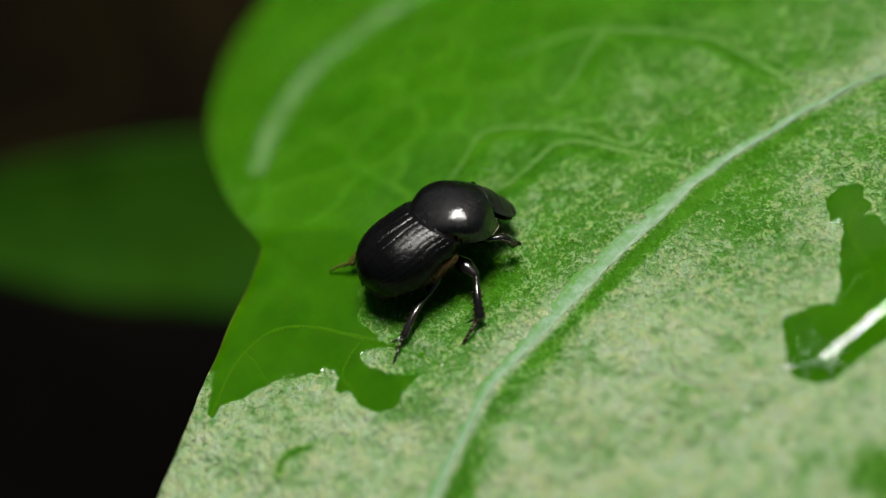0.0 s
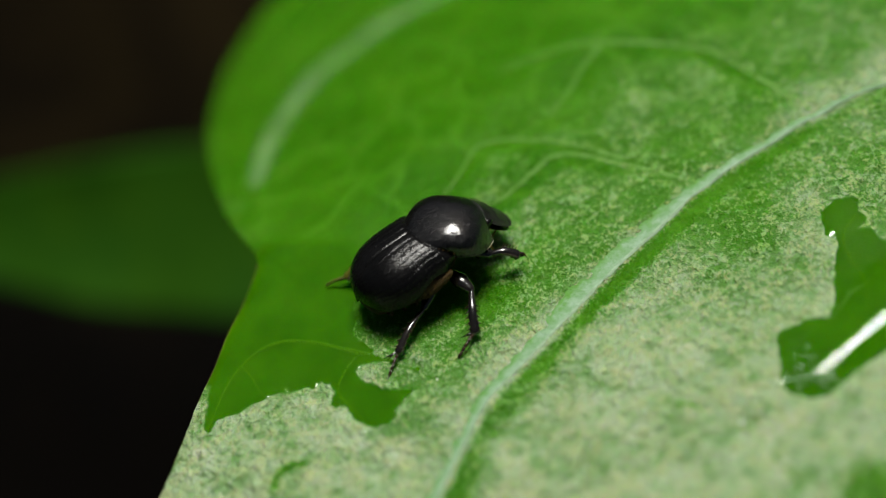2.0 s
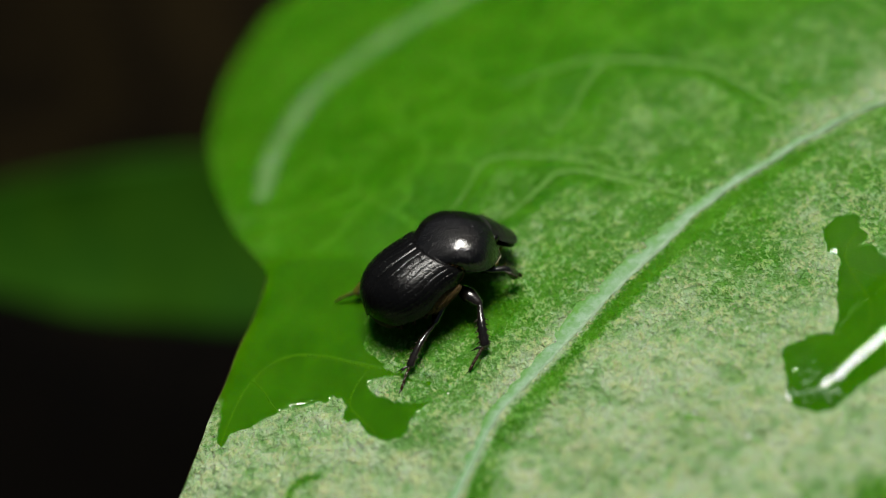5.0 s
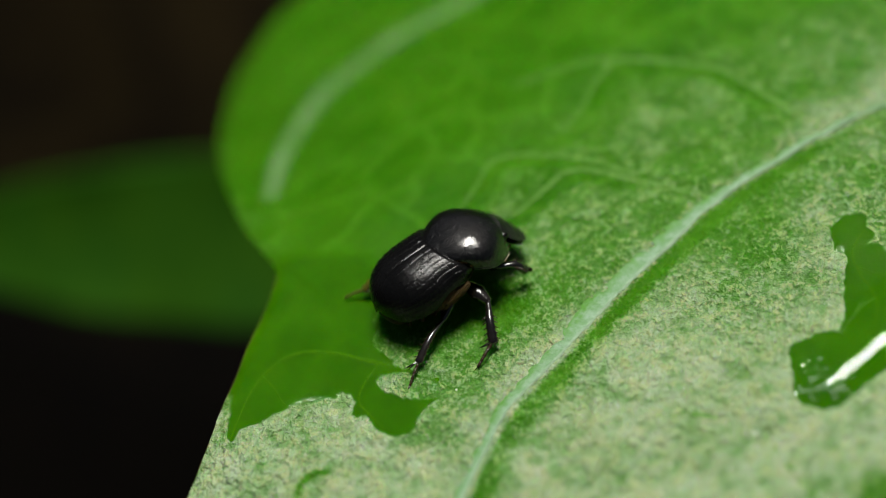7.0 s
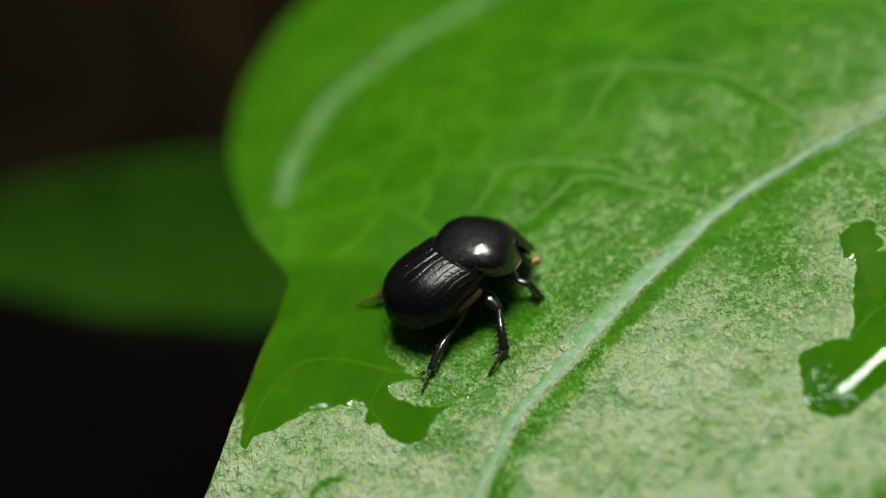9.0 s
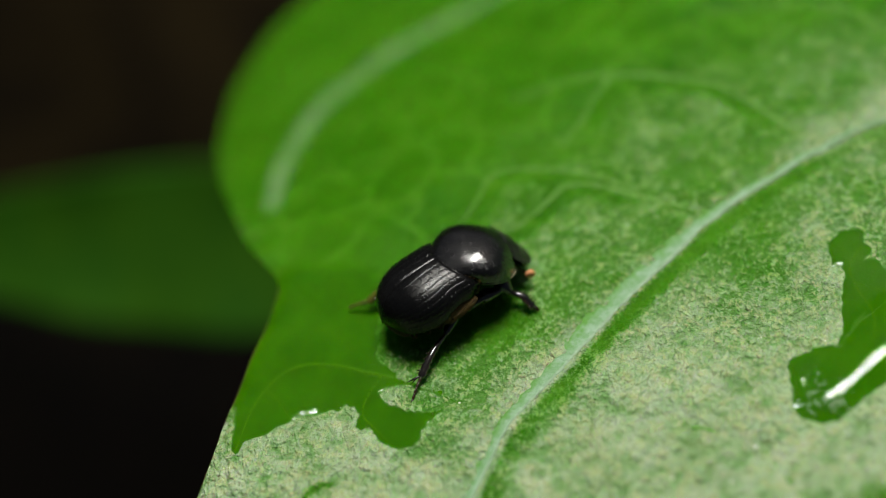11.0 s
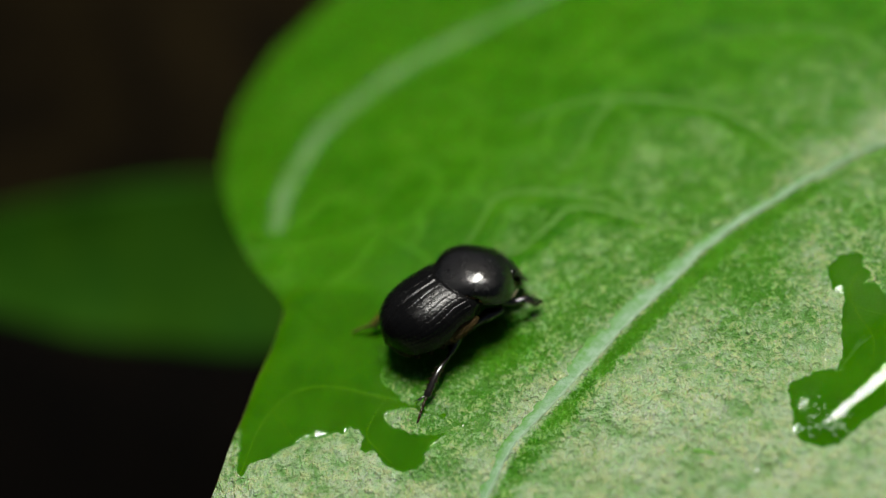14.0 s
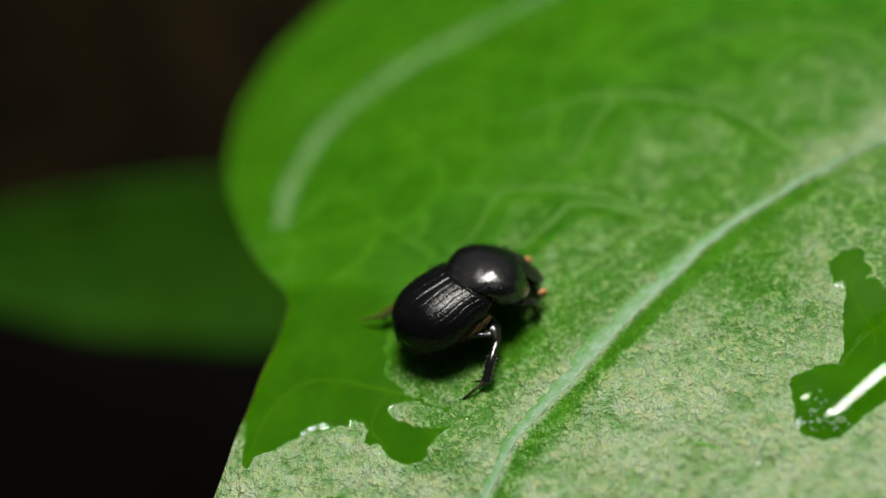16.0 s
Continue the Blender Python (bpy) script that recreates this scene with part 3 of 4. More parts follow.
# ---- surroundings ----
def build_ground():
    r = np.concatenate([[0], np.geomspace(0.02, 40, 90)])
    th = np.linspace(0, 2 * math.pi, 49)[:-1]
    rr, tt = np.meshgrid(r, th, indexing="ij")
    pts = np.stack([rr * np.cos(tt), rr * np.sin(tt) + 0.3, -0.42 + np.clip(rr * np.sin(tt) + 0.05, 0, 0.6) * 1.1 + 0.02 * np.sin(rr * 9 + tt * 3) * np.cos(tt * 5)], -1)
    mesh, used = grid_mesh("ground", pts, wrap_v=True)
    # mask for the painted light: soil colour brightens up the bank
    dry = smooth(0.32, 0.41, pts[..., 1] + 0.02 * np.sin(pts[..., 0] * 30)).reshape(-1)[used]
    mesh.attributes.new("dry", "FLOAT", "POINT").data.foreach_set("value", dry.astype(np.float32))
    return tagged(link("ground", mesh, M_SOIL), "dark brown soil, painted darker below and brighter on the bank as if lit", "ground", kind="structure")


def build_far_leaf(m):
    thing = new("leaf")
    tagged(thing, "dark green leaf hanging below and behind", "leaf")
    s = np.linspace(0, 1, 60)
    half = 10.5 * (np.sin(math.pi * s ** 0.8)) ** 0.75 + 0.05
    rows = []
    for phi in np.linspace(-1, 1, 25):
        rows.append(np.stack([(s - 0.5) * 110, half * phi, -5 * (s - 0.4) ** 2 * 4 + 1.2 * phi ** 2 + 0.5 * np.sin(s * 40) * phi ** 2], 1) * MM)
    mesh, _ = grid_mesh("blade", np.stack(rows, 1)[:, ::-1])
    blade = link("blade", mesh, M_BACK, thing)
    thick = blade.modifiers.new("thickness", "SOLIDIFY")
    thick.thickness, thick.offset = 0.0004, -1
    rib = np.stack([(s - 0.5) * 110, 0 * s, -5 * (s - 0.4) ** 2 * 4], 1)
    ring = np.stack([rib[:, None] + np.stack([0 * th, np.cos(th) * 0.6, np.sin(th) * 0.5], -1) for th in [np.linspace(0, 6.283, 9)[:-1]]], 0)[0]
    mesh, _ = grid_mesh("midrib", ring * MM, wrap_v=True)
    link("midrib", mesh, M_BACK, thing)
    thing.matrix_basis = m
    return thing


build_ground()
build_far_leaf(pose(-0.007, 0.0655, -0.0570, 62, 2, 4))


# ---- the beetle: millimetres, x ahead, y to its left, z up from the leaf ----
def ball(centre, radii, turn=(0, 0, 0), nu=14, nv=18, bulge=None):
    th = np.linspace(0, math.pi, nu)
    ph = np.linspace(0, 2 * math.pi, nv, endpoint=False)
    t, f = np.meshgrid(th, ph, indexing="ij")
    q = np.stack([np.sin(t) * np.cos(f), np.sin(t) * np.sin(f), np.cos(t)], -1)
    if bulge:
        q = bulge(q, t, f)
    q = q * np.array(radii)
    m = np.array(Euler([radians(v) for v in turn]).to_matrix())
    q = q @ m.T + np.array(centre)
    faces = [(i * nv + j, (i + 1) * nv + j, (i + 1) * nv + (j + 1) % nv, i * nv + (j + 1) % nv) for i in range(nu - 1) for j in range(nv)]
    return q.reshape(-1, 3), faces


def spike(base, tip, radius):
    return tube([base, tuple((np.array(base) + np.array(tip)) / 2), tip], [radius, radius * 0.7, radius * 0.12], 6)


def elytron_mesh(side):
    """One wing case: from the suture on top to its outer edge, with seven grooves; its shoulder reaches forward."""
    s = np.concatenate([np.linspace(0, 0.10, 13)[:-1], np.linspace(0.10, 0.85, 60), 1 - 0.15 * (1 - np.linspace(0, 1, 26)[1:]) ** 1.8])
    phi = np.linspace(0, 1, 241)
    S, P = np.meshgrid(s, phi, indexing="ij")
    body = np.clip(1 - S ** 4.0, 0, 1) ** 0.5
    width = 1.90 * body * (1 - 0.11 * (1 - S) ** 2.5)
    top = 1.39 * body ** 0.9 * (1 - 0.17 * (1 - S) ** 2)
    low = 1.86 - 0.43 * S
    ang = P * radians(93) * (1 - 0.10 * np.exp(-((S - 0.24) / 0.17) ** 2))
    sn, c = np.sin(ang), np.cos(ang)
    y = width * sn ** 0.92
    z = low + np.where(c > 0, top * np.abs(c) ** 0.85, 1.2 * top * c)
    x = -0.46 - 3.10 * S + 0.80 * sn ** 2.2 * (1 - S) ** 1.5 * (1 - 0.55 * smooth(0.78, 1.0, P)) + 0.12 * sn ** 2 * S
    lane = P * 8.3 + 0.06 * np.sin(S * 7 + P * 5)
    near = np.abs(lane - np.round(lane))
    ends = smooth(1.0, 0.84, S) * smooth(0.0, 0.06, S)
    groove = np.exp(-(near / 0.065) ** 2) * (lane > 0.5) * (lane < 7.7) * ends
    beads = 0.7 + 0.3 * np.sin(S * 130 + 3 * np.round(lane))
    sag = 0.016 * groove * beads + 0.0012 * np.cos(lane * 2 * math.pi) * ends + (0.0012 * lumps(S * 3.66, P * 3.0, 0.35, 61, 2) + 0.010 * waves(S * 3.66, P * 3.0, 2.3, 12, 1)) * ends
    y = y - sag * sn
    z = z - sag * np.maximum(c, 0) - 0.03 * np.exp(-(lane / 0.15) ** 2) - 0.22 * np.clip(1 - S / 0.09, 0, 1) ** 2 * (0.9 + 0.1 * np.cos(P * 60))
    y = y * (1 - 0.10 * np.clip(1 - S / 0.10, 0, 1) ** 2)
    pts = np.stack([x, side * np.maximum(y, 0.004), z], -1)
    if side > 0:
        pts = pts[:, ::-1]
    mesh, _ = grid_mesh("elytron", pts * MM)
    return mesh


def shield_point(S, P):
    """The neck shield's skin: S from its base to its front, P from side to side."""
    S, P = np.broadcast_arrays(np.asarray(S, float), np.asarray(P, float))
    width = 1.85 * (1 - 0.14 * np.clip((0.4 - S) / 0.4, 0, 1) ** 2) * (1 - 0.325 * np.clip((S - 0.4) / 0.6, 0, 1) ** 2)
    low = 2.146 - 0.632 * S ** 1.5
    top = 3.123 - 0.30 * np.clip((0.45 - S) / 0.45, 0, 1) ** 2 - 0.611 * np.clip((S - 0.45) / 0.55, 0, 1) ** 2 - low
    ang = P * radians(97)
    sn, c = np.sin(ang), np.cos(ang)
    y = width * np.sign(sn) * np.abs(sn) ** 0.92
    z = low + np.where(c > 0, top * np.abs(c) ** 0.85, 1.1 * top * c)
    x = -0.666 + 2.816 * S + 0.963 * np.abs(sn) ** 2.2 * (1 - S) ** 1.2 - 0.183 * np.abs(sn) ** 3 * S
    return np.stack([x, y, z], -1)


def pronotum_mesh():
    S, P = np.meshgrid(np.linspace(0, 1, 70), np.linspace(-1, 1, 121), indexing="ij")
    pts = shield_point(S, P)
    # shallow dents on the disc, and a raised lip along the sides
    pts[..., 2] -= 0.012 * (lumps(S * 2.8, P * 3.2, 0.55, 5, 2) + 0.4) * smooth(1.0, 0.8, np.abs(P)) * smooth(0, 0.1, S)
    pts[..., 1] += 0.035 * np.sign(P) * smooth(0.94, 0.99, np.abs(P))
    mid = pts.mean(axis=1, keepdims=True)

    def rim(row, k, dx):
        q = mid[row] + (pts[row] - mid[row]) * k
        q[:, 0] += dx
        return q[None]

    # turned-in rims before and behind
    pts = np.concatenate([rim(0, 0.90, 0.16), rim(0, 0.985, -0.01), pts, rim(-1, 0.97, 0.03), rim(-1, 0.85, -0.08)])
    mesh, _ = grid_mesh("pronotum", pts * MM)
    return mesh


def head_mesh():
    """A shovel-shaped head: a domed plate with a blunt, slightly upturned and notched front edge, and a rounded cheek behind."""
    u, phi = np.meshgrid(np.concatenate([np.linspace(0, 0.85, 20)[:-1], np.linspace(0.85, 1, 9)]), np.linspace(-1, 1, 49), indexing="ij")
    half = 1.10 * (0.86 + 0.14 * smooth(0.0, 0.25, u)) * np.clip(1 - np.clip((u - 0.28) / 0.735, 0, 1) ** 2.7, 0, 1) ** 0.5
    along = 1.66 * u - 0.06 * np.exp(-(phi / 0.16) ** 2) * smooth(0.8, 1.0, u)
    dome = 0.36 * (1 - phi ** 2) * (1 - 0.75 * u ** 2) + 0.07 * smooth(0.82, 1.0, u) + 0.05 * smooth(0.8, 1.0, np.abs(phi))
    dome = dome + 0.035 * np.exp(-((u - 0.42) / 0.045) ** 2) * smooth(0.8, 0.4, np.abs(phi))
    top = np.stack([along, half * phi, dome], -1)
    thin = 0.20 + 0.45 * (1 - phi ** 2) * (1 - u) ** 1.2
    under = np.stack([along - 0.02, half * phi * 0.97, dome - thin], -1)
    return np.concatenate([top, under[::-1], top[:1]])


def build_leg(name, hip, knee, ankle, toe, parent, label, thick=1.0, spur=(0, 0, 0), teeth=3, pale=False):
    """femur > tibia and tarsus; the leg turns about its hip."""
    hip, knee, ankle, toe = (np.array(v, float) for v in (hip, knee, ankle, toe))
    k, an, to = knee - hip, ankle - hip, toe - hip
    femur = joined("leg", [tube([(0, 0, 0), tuple(k * 0.5 + np.array((0, 0, 0.05))), tuple(k)], [0.20 * thick, 0.30 * thick, 0.15 * thick], 12, 0.75, 9)])
    leg = link(name, femur, M_LEG, parent, label)
    leg.location = Vector(hip * MM)
    d = (an - k) / np.linalg.norm(an - k)
    side = np.cross(d, (0, 0, 1.0))
    side /= np.linalg.norm(side)
    out = np.cross(side, d)
    bow = (k + an) / 2 + out * 0.17
    shank = []

    def shin(name, pieces, material, label=""):
        ob = link(name, joined(name, [(np.array(v) - k, f) for v, f in pieces]), material, leg, label)
        ob.location = Vector(k * MM)
        shank.append(ob)

    shin("tibia", [tube([tuple(k), tuple(bow), tuple(an)], [r * thick * (1 + 0.10 * (-1) ** q) for q, r in enumerate(np.linspace(0.100, 0.185, 13))], 10, 0.8, 13)], M_OLIVE if pale else M_LEG)
    for i in range(teeth):
        u = 0.40 + 0.5 * i / max(teeth - 1, 1)
        root = k + (an - k) * u + out * 0.17 * 4 * u * (1 - u)
        for w in (1, -1):
            shin("bristle", [spike(tuple(root + w * side * 0.08 * thick), tuple(root + w * side * 0.27 * thick + d * 0.15 + out * 0.06), 0.030 * thick)], M_FOOT)
    if np.linalg.norm(spur) > 0:
        sp = np.array(spur, float)
        shin("spur", [spike(tuple(an), tuple(an + sp), 0.062 * thick)], M_LEG, "sharp dark spur")
        shin("spur", [spike(tuple(an + side * 0.08), tuple(an + sp * 0.6 + d * 0.25), 0.045 * thick)], M_LEG, "sharp dark spur")
    line = spline([tuple(an), tuple(an + (to - an) * 0.5 + out * 0.05), tuple(to)], 6)
    pieces = []
    for i in range(5):
        a0, a1 = line[i], line[i + 1]
        pieces.append(tube([tuple(a0), tuple((a0 + a1) / 2), tuple(a0 * 0.04 + a1 * 0.96)], [0.045 * thick, 0.055 * thick, 0.072 * thick * (1 - 0.08 * i)], 7))
    e = (line[-1] - line[-2]) / np.linalg.norm(line[-1] - line[-2])
    for w in (1, -1):
        pieces.append(spike(tuple(line[-1]), tuple(line[-1] + e * 0.12 + side * w * 0.10 - out * 0.05), 0.025))
    shin("tarsus", pieces, M_OLIVE if pale else M_FOOT, "thin brown jointed foot")
    return leg, shank, Vector(hip), Vector(k), Vector(an - k)


def build_antenna(side, head):
    base = np.array((0.42, side * 0.62, -0.86))
    line = [(0, 0, 0), (0.15, side * 0.28, -0.18), (0.26, side * 0.46, -0.28)]
    stalk = joined("antenna", [tube(line, [0.05, 0.04, 0.05], 8, 1.0, 7)])
    ant = link("antenna", stalk, M_FUZZ, head, "short brown antenna with an orange club")
    ant.location = Vector(base * MM)
    tip = np.array((0.36, side * 0.56, -0.31))
    club = joined("club", [ball(tuple(tip + np.array((0.0, side * 0.05 * (i - 1), 0.02))), (0.21, 0.06, 0.17), (0, 0, 12 * side * (i - 1)), 10, 12) for i in range(3)])
    link("club", club, M_CLUB, ant, "orange leaf-like club")
    return ant


def build_beetle():
    beetle = new("beetle")
    tagged(beetle, "glossy black scarab beetle standing on the green leaf", "beetle")
    link("elytron", elytron_mesh(1), M_ELYTRA, beetle, "grooved glossy black wing case")
    link("elytron", elytron_mesh(-1), M_ELYTRA, beetle, "grooved glossy black wing case")
    link("pronotum", pronotum_mesh(), M_SHIELD, beetle, "domed shining black neck shield with fine dents")
    belly = joined("belly", [ball((-1.55, 0, 1.50), (1.88, 1.74, 0.80), (0, 6, 0), 20, 32), ball((1.0, 0, 1.55), (1.25, 1.05, 0.60)), ball((0.05, 0, 1.90), (0.60, 1.50, 0.90))])
    link("belly", belly, M_BELLY, beetle, "dark underside with brownish hair")
    for i in range(4):
        x = -1.35 - 0.48 * i
        line = [(x, w * 1.78 * math.sin(q) * (1 - 0.03 * i * i), 1.52 - 0.05 * i - 0.80 * math.cos(q)) for w, q in ((-1, 1.5), (-1, 1.1), (-1, 0.6), (1, 0.0), (1, 0.6), (1, 1.1), (1, 1.5))]
        link("belly_ring", joined("belly_ring", [tube(line, [0.05, 0.07, 0.05], 8, 1.0, 25)]), M_BELLY, beetle)
    tail = joined("pygidium", [ball((-2.95, 0, 1.38), (0.50, 1.20, 0.55), (0, 25, 0))])
    link("pygidium", tail, M_BELLY, beetle)
    rng = random.Random(4)
    hairs = []
    for i in range(90):
        b = shield_point(0.0, rng.uniform(-0.9, 0.9)) * np.array((1.0, 0.99, 1.0)) + np.array((0.03, 0.0, -0.03))
        hairs.append(spike(tuple(b), (b[0] - rng.uniform(0.06, 0.15), b[1] * 1.01, b[2] - 0.02), 0.015))
    link("hair_fringe", joined("hair_fringe", hairs), M_FUZZ, beetle, "rusty brown hair fringe")
    for w in (1, -1):
        pieces = [ball((-0.85, 1.62 * w, 1.52), (0.80, 0.16, 0.28), (0, -6, -3 * w))]
        for i in range(150):
            turn, out = rng.uniform(0, 6.283), rng.uniform(0, 1) ** 0.5
            x, z = -0.85 + 0.80 * out * math.cos(turn), 1.52 + 0.10 * out * math.cos(turn) + 0.28 * out * math.sin(turn)
            y = w * (1.62 + 0.16 * math.sqrt(1 - out * out * 0.98))
            pieces.append(spike((x, y, z), (x - 0.20, y + 0.05 * w, z - 0.06), 0.020))
        link("side_hair", joined("side_hair", pieces), M_FUZZ, beetle, "short golden brown side hair")
    # pale beads paint the glint along the shield's front edge
    for w in (1, -1):
        line = [shield_point(S, w * 0.995) + np.array((0.02, w * 0.045, 0.0)) for S in np.linspace(0.74, 1.0, 6)] + [shield_point(1.0, w * p) + np.array((0.035, 0.0, 0.0)) for p in (0.94, 0.88, 0.82)]
        link("rim", joined("rim", [tube([tuple(q) for q in line], [0.008, 0.015, 0.016, 0.012, 0.006], 7, 1.0, 25)]), M_RIM_GLINT, beetle, "thin front rim of the neck shield, pale to paint its glint")
    neck = Vector((2.02 * MM, 0, 1.98 * MM))
    plate = head_mesh() @ np.array(Euler((0, radians(49), 0)).to_matrix()).T + np.array((0.06, 0.0, 0.05))
    rows, cols = plate.shape[:2]
    quads = [(i * cols + k, (i + 1) * cols + k, (i + 1) * cols + k + 1, i * cols + k + 1) for i in range(rows - 1) for k in range(cols - 1)]
    shield = joined("head", [(plate.reshape(-1, 3), quads), ball((0.02, 0, -0.16), (0.50, 0.98, 0.52), (0, 20, 0), 16, 24)])
    head = link("head", shield, M_HEAD, beetle, "flat dull black shovel-shaped head")
    head.location = neck
    for w in (1, -1):
        link("eye", joined("eye", [ball((0.12, w * 0.90, -0.02), (0.22, 0.12, 0.16))]), M_EYE, head)
        palp = joined("palp", [tube([(0.62, w * 0.25, -1.05), (0.82, w * 0.36, -1.22), (0.98, w * 0.34, -1.26)], [0.06, 0.075, 0.04], 8, 1.0, 7)])
        link("palp", palp, M_FUZZ, head, "pale brown feeler by the mouth")
    antennae = [build_antenna(w, head) for w in (1, -1)]
    jaw = joined("mouthparts", [ball((0.45, 0, -0.88), (0.45, 0.50, 0.22), (0, 49, 0))])
    link("mouthparts", jaw, M_FUZZ, head, "brown mouthparts")
    legs = {}
    for name, (hip, knee, ankle, toe, spur, thick) in LEGS.items():
        kind = name.split()[1]
        legs[name] = build_leg("leg", hip, knee, ankle, toe, beetle, {"fore": "toothed black digging foreleg", "middle": "black middle leg with spurs", "hind": "black hind leg with long spurs"}[kind], thick, spur, 5, name == "left hind")
    return beetle, head, antennae, legs


STANCE = pose(0.68 * MM, -2.19 * MM, -0.12 * MM, -6.0, -14.0, 33.0)
# hip, knee, ankle, toe, spur, thickness
LEGS = {
    "right hind": ((-0.7, -0.9, 0.85), (-1.61, -1.58, 0.67), (-3.36, -2.35, 0.31), (-4.40, -2.98, -0.08), (-0.62, 0.09, 0.03), 0.95),
    "right middle": ((0.0, -1.1, 0.95), (0.17, -2.15, 0.75), (-0.65, -3.42, 0.07), (-1.69, -3.77, -0.24), (-0.58, 0.13, -0.01), 1.15),
    "right fore": ((1.25, -0.75, 1.1), (1.60, -1.50, 1.10), (2.42, -1.91, 0.69), (2.67, -2.05, 0.60), (0.12, -0.06, -0.20), 1.25),
    "left hind": ((-0.7, 0.9, 1.0), (-1.5, 1.7, 1.4), (-3.07, 2.17, 0.72), (-3.87, 2.71, 0.43), (-0.4, 0.1, -0.1), 1.1),
    "left middle": ((0.0, 1.1, 1.0), (0.4, 2.3, 1.4), (-0.2, 2.9, 0.4), (-0.6, 3.4, 0.05), (-0.4, 0.1, -0.1), 1.4),
    "left fore": ((1.5, 0.8, 1.2), (2.3, 1.4, 1.3), (3.0, 1.5, 0.6), (3.2, 1.7, 0.1), (0.1, 0.1, -0.2), 1.2),
}
# seconds, millimetres, then degrees of yaw, pitch and roll
BODY = [
    (0.0, 0.068, -0.033, 0.009, 0.0, 0.0, 0.0),
    (1.5, 0.056, -0.066, 0.004, 0.0, 0.0, 0.0),
    (3.5, 0.023, -0.033, 0.001, 0.0, 0.0, 0.0),
    (6.0, -0.023, 0.000, -0.004, 0.0, 0.0, 0.0),
    (7.0, 0.000, 0.000, 0.000, 0.0, 0.0, 0.0),
    (9.0, 0.023, 0.033, 0.008, 0.0, 0.0, 0.0),
    (9.6, 0.023, 0.033, 0.008, 0.0, 0.0, 0.0),
    (11.0, 0.090, -0.131, 0.003, 0.0, -3.0, 0.0),
    (12.0, 0.090, -0.098, 0.007, 0.0, -3.0, 0.0),
    (13.0, 0.068, -0.131, -0.001, 0.0, -3.0, 0.0),
    (13.5, 0.023, 0.000, 0.004, 0.0, -2.0, 0.0),
    (14.0, 0.045, 0.066, 0.015, 0.0, -2.0, 0.0),
    (14.5, 0.203, 0.066, 0.045, 0.0, -2.0, 0.0),
    (15.0, 0.339, -0.262, 0.036, 0.0, -3.0, 0.0),
    (15.5, 0.362, -0.229, 0.044, 0.0, -3.0, 0.0),
    (15.7, 0.362, -0.229, 0.044, 0.0, -3.0, 0.0),
    (16.0, 0.362, -0.229, 0.044, 0.0, -3.0, 0.0),
]
HEAD_TURNS = [(0.0, -8.0, 0.0), (0.5, -8.0, 0.0), (1.0, -6.0, -1.0), (1.5, -2.0, -4.0), (2.0, 1.0, -3.0), (2.5, 2.0, -3.0), (3.0, 2.0, -2.0), (3.5, 1.0, -1.0), (6.0, -3.0, -2.0), (6.5, -4.0, -3.0), (7.0, 0.0, 0.0), (7.5, 0.0, 2.0), (8.5, -1.0, 4.0), (9.0, 0.0, 8.0), (11.3, -10.0, 2.0), (11.5, -10.0, 2.0), (12.0, -9.0, 3.0), (12.5, -7.0, 8.0), (13.0, -3.0, 10.0), (14.0, 2.0, 12.0), (14.5, 0.0, 10.0), (15.0, -3.0, 7.0), (15.5, -8.0, 3.0), (16.0, -9.0, 3.0)]
CLUB_TURNS = [(0.0, 95, 40), (0.3, 95, 40), (0.5, 0, 0), (0.7, 95, 40), (8.6, 95, 40), (9.0, 0, 0), (12.5, 0, 0), (12.9, 95, 40), (14.2, 95, 40), (14.6, 0, 0), (16.0, 0, 0)]
CLUB_TURNS_LEFT = [(0.0, 95, 40), (6.2, 95, 40), (6.3, 20, 10), (6.4, -35, -12), (6.6, -35, -12), (6.7, 20, 10), (6.8, 95, 40), (10.8, 95, 40), (11.0, 20, 10), (11.2, -35, -12), (11.5, -35, -12), (11.7, 20, 10), (11.9, 95, 40), (14.9, 95, 40), (15.05, 20, 10), (15.2, -35, -12), (16.0, -35, -12)]
FORE_ROWS = [
    (0.0, (1.36, -1.37, 1.28), (2.13, -1.80, 0.70)),
    (0.5, (1.35, -1.38, 1.27), (2.07, -1.89, 0.69)),
    (2.0, (1.59, -1.41, 1.09), (2.45, -1.92, 0.72)),
    (3.5, (1.31, -1.33, 1.34), (2.16, -1.55, 0.73)),
    (6.5, (1.45, -1.46, 1.07), (2.05, -1.88, 0.34)),
    (7.0, (1.39, -1.38, 1.26), (2.19, -1.79, 0.69)),
    (8.5, (1.28, -1.44, 1.17), (1.48, -1.99, 0.37)),
    (9.0, (1.45, -1.52, 0.83), (1.89, -2.10, 0.12)),
    (11.5, (1.47, -1.49, 0.59), (1.87, -2.21, 0.11)),
    (13.0, (1.54, -1.48, 0.92), (2.16, -1.85, 0.29)),
    (14.0, (1.64, -1.40, 1.04), (2.49, -1.58, 0.54)),
    (15.2, (1.45, -1.39, 1.22), (2.21, -1.47, 0.62)),
    (16.0, (1.42, -1.42, 1.18), (2.02, -1.48, 0.45)),
]
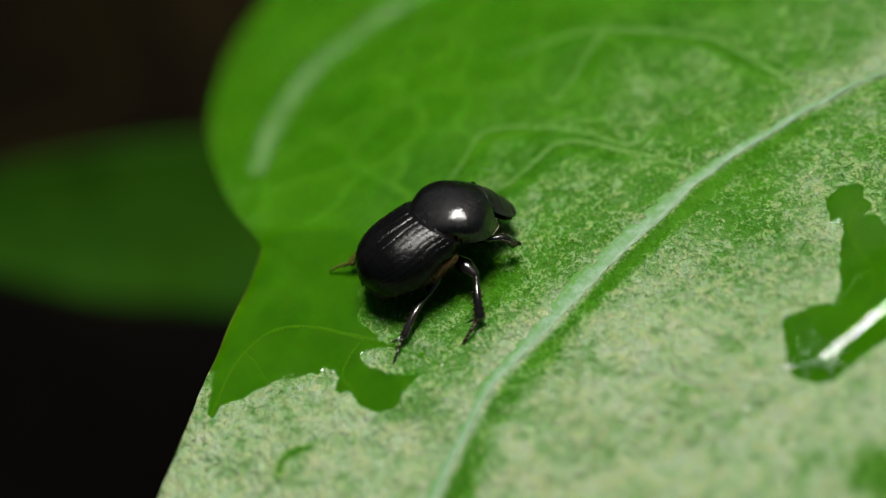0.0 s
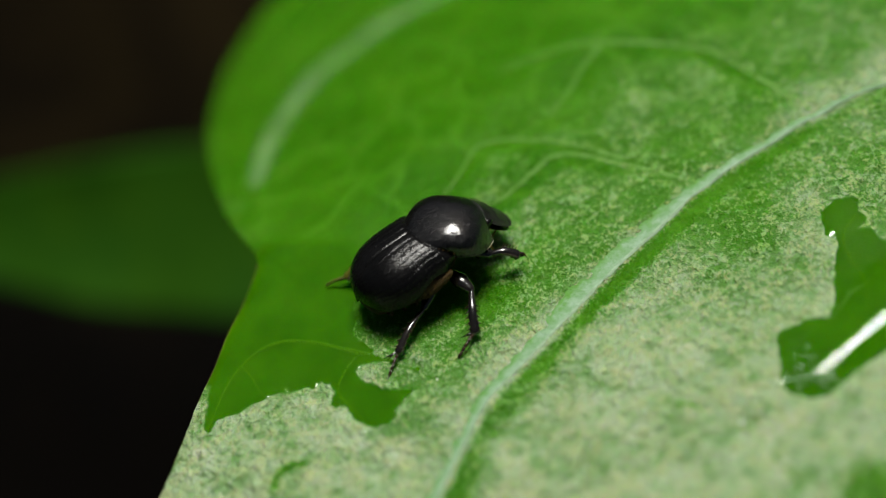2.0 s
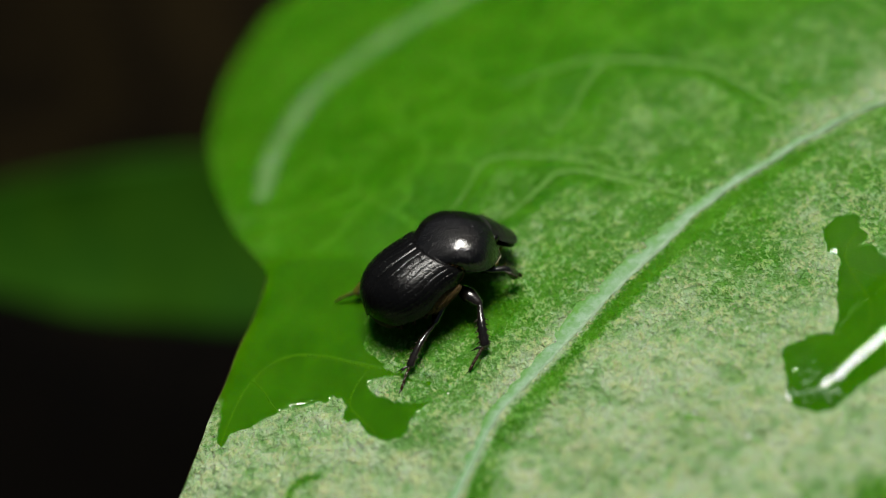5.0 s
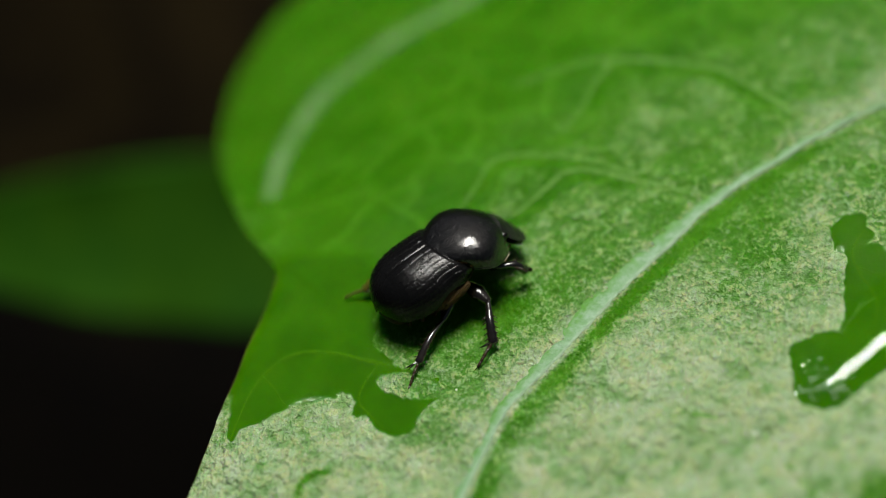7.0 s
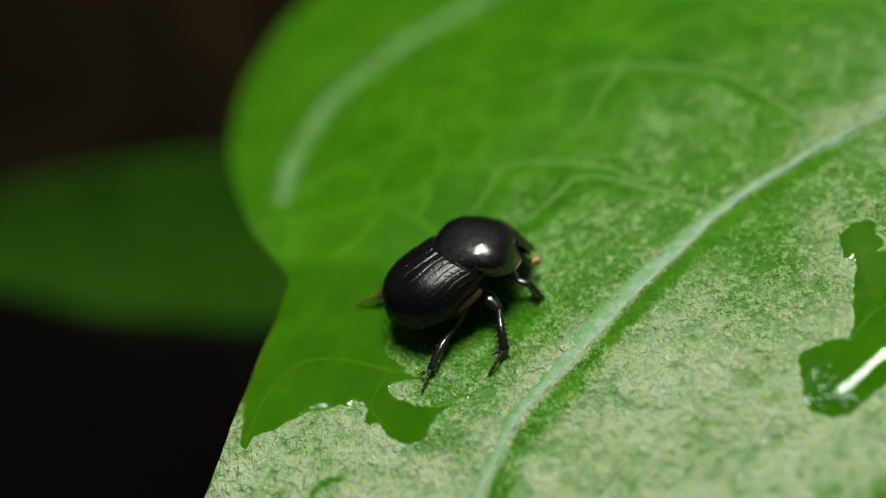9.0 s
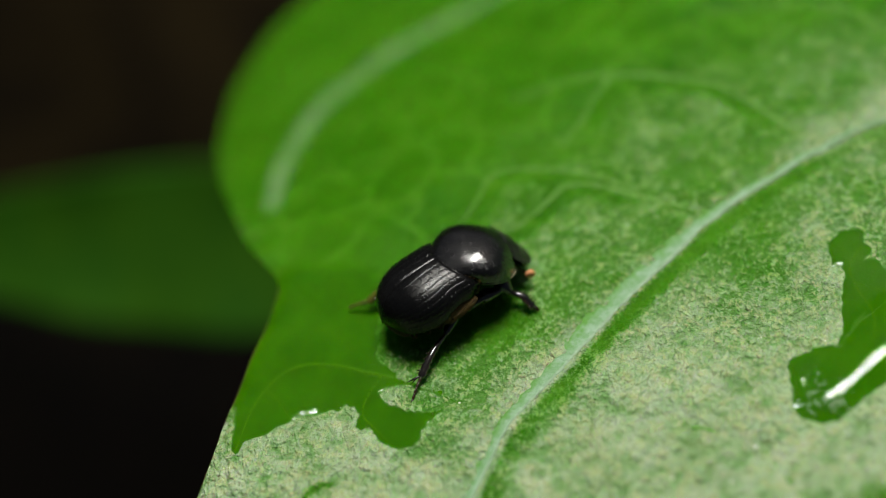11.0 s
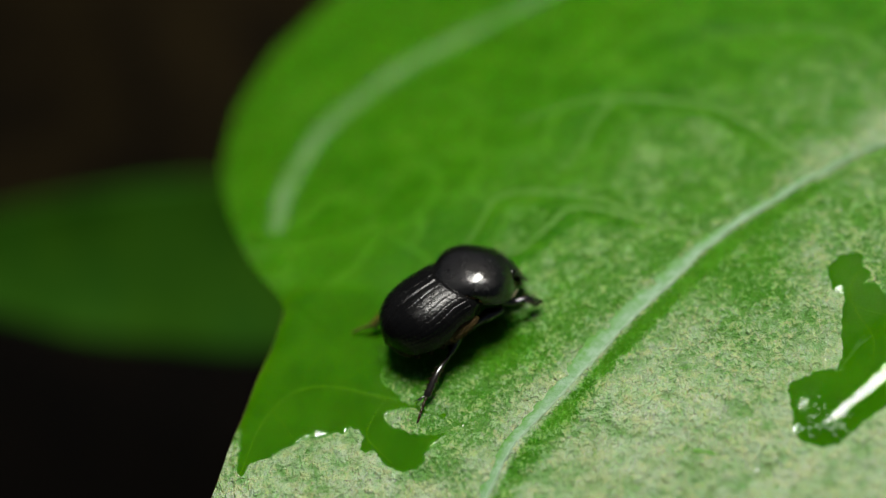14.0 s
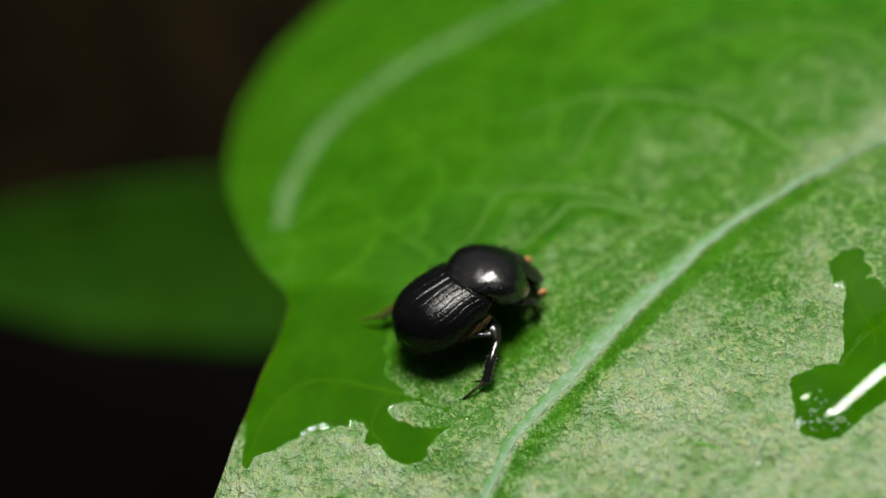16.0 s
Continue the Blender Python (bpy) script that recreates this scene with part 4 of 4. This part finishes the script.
MIDDLE_ROWS = [
    (9.6, (0.50, -2.50, 1.50), (-0.20, -3.20, 0.60)),
    (10.2, (0.45, -1.30, 1.05), (-0.70, -1.05, 0.80)),
    (15.1, (0.45, -1.30, 1.05), (-0.70, -1.05, 0.80)),
    (15.2, (0.60, -1.90, 1.20), (-0.20, -2.00, 0.90)),
    (15.4, (-0.36, -1.95, 0.77), (-1.57, -2.76, 0.08)),
    (15.6, (-0.36, -1.95, 0.77), (-1.57, -2.76, 0.08)),
    (16.0, (-0.29, -2.06, 0.76), (-1.41, -2.85, 0.08)),
]
HIND_ROWS = [
    (15.8, (-0.9, -1.7, 0.9), (-1.9, -1.9, 0.95)),
    (16.0, (-0.60, -1.45, 1.00), (-1.60, -1.35, 1.15)),
]

beetle, head, antennae, legs = build_beetle()


def body_at(t):
    keys = np.array(BODY)
    x, y, z, yaw, pitch, roll = (float(np.interp(t, keys[:, 0], keys[:, i])) for i in range(1, 7))
    return pose(x * MM, y * MM, z * MM) @ STANCE @ pose(0, 0, 0, roll, -pitch, yaw)


def step(name, rows):
    """Turns a leg at the hip and its shin at the knee; rows: seconds, where knee and ankle go, in the beetle's millimetres."""
    leg, shank, hip, thigh, shin = legs[name]
    upper, lower = [], []
    for t, knee, ankle in rows:
        r1 = thigh.rotation_difference(Vector(knee) - hip).to_matrix()
        r2 = shin.rotation_difference(Vector(ankle) - hip - r1 @ thigh).to_matrix()
        upper.append((t, Matrix.Translation(hip * MM) @ r1.to_4x4()))
        lower.append((t, Matrix.Translation(thigh * MM) @ (r1.inverted() @ r2).to_4x4()))
    walk(leg, upper)
    for ob in shank:
        walk(ob, lower)


def planted(name, times):
    """Rows that keep a foot where it stands on the leaf while the body sways."""
    hip, knee, ankle = (Vector(v) for v in LEGS[name][:3])
    rows = []
    for t in times:
        back = body_at(t).inverted() @ body_at(7.0)
        rows.append((t, (back @ (knee * MM)) / MM, (back @ (ankle * MM)) / MM))
    return rows


def motions():
    walk(beetle, [(row[0], body_at(row[0])) for row in BODY])
    walk(head, [(t, Matrix.Translation(head.location) @ pose(0, 0, 0, 0, nod, turn)) for t, turn, nod in HEAD_TURNS])
    walk(antennae[1], [(t, Matrix.Translation(antennae[1].location) @ pose(0, 0, 0, 0, nod, -turn)) for t, turn, nod in CLUB_TURNS])
    walk(antennae[0], [(t, Matrix.Translation(antennae[0].location) @ pose(0, 0, 0, 0, nod, turn)) for t, turn, nod in CLUB_TURNS_LEFT])
    times = [row[0] for row in BODY]
    for name in ("left hind", "left middle", "left fore"):
        step(name, planted(name, times))
    step("right hind", planted("right hind", [t for t in times if t <= 15.6]) + HIND_ROWS)
    step("right middle", planted("right middle", [t for t in times if t <= 9.2]) + MIDDLE_ROWS)
    step("right fore", FORE_ROWS)


motions()
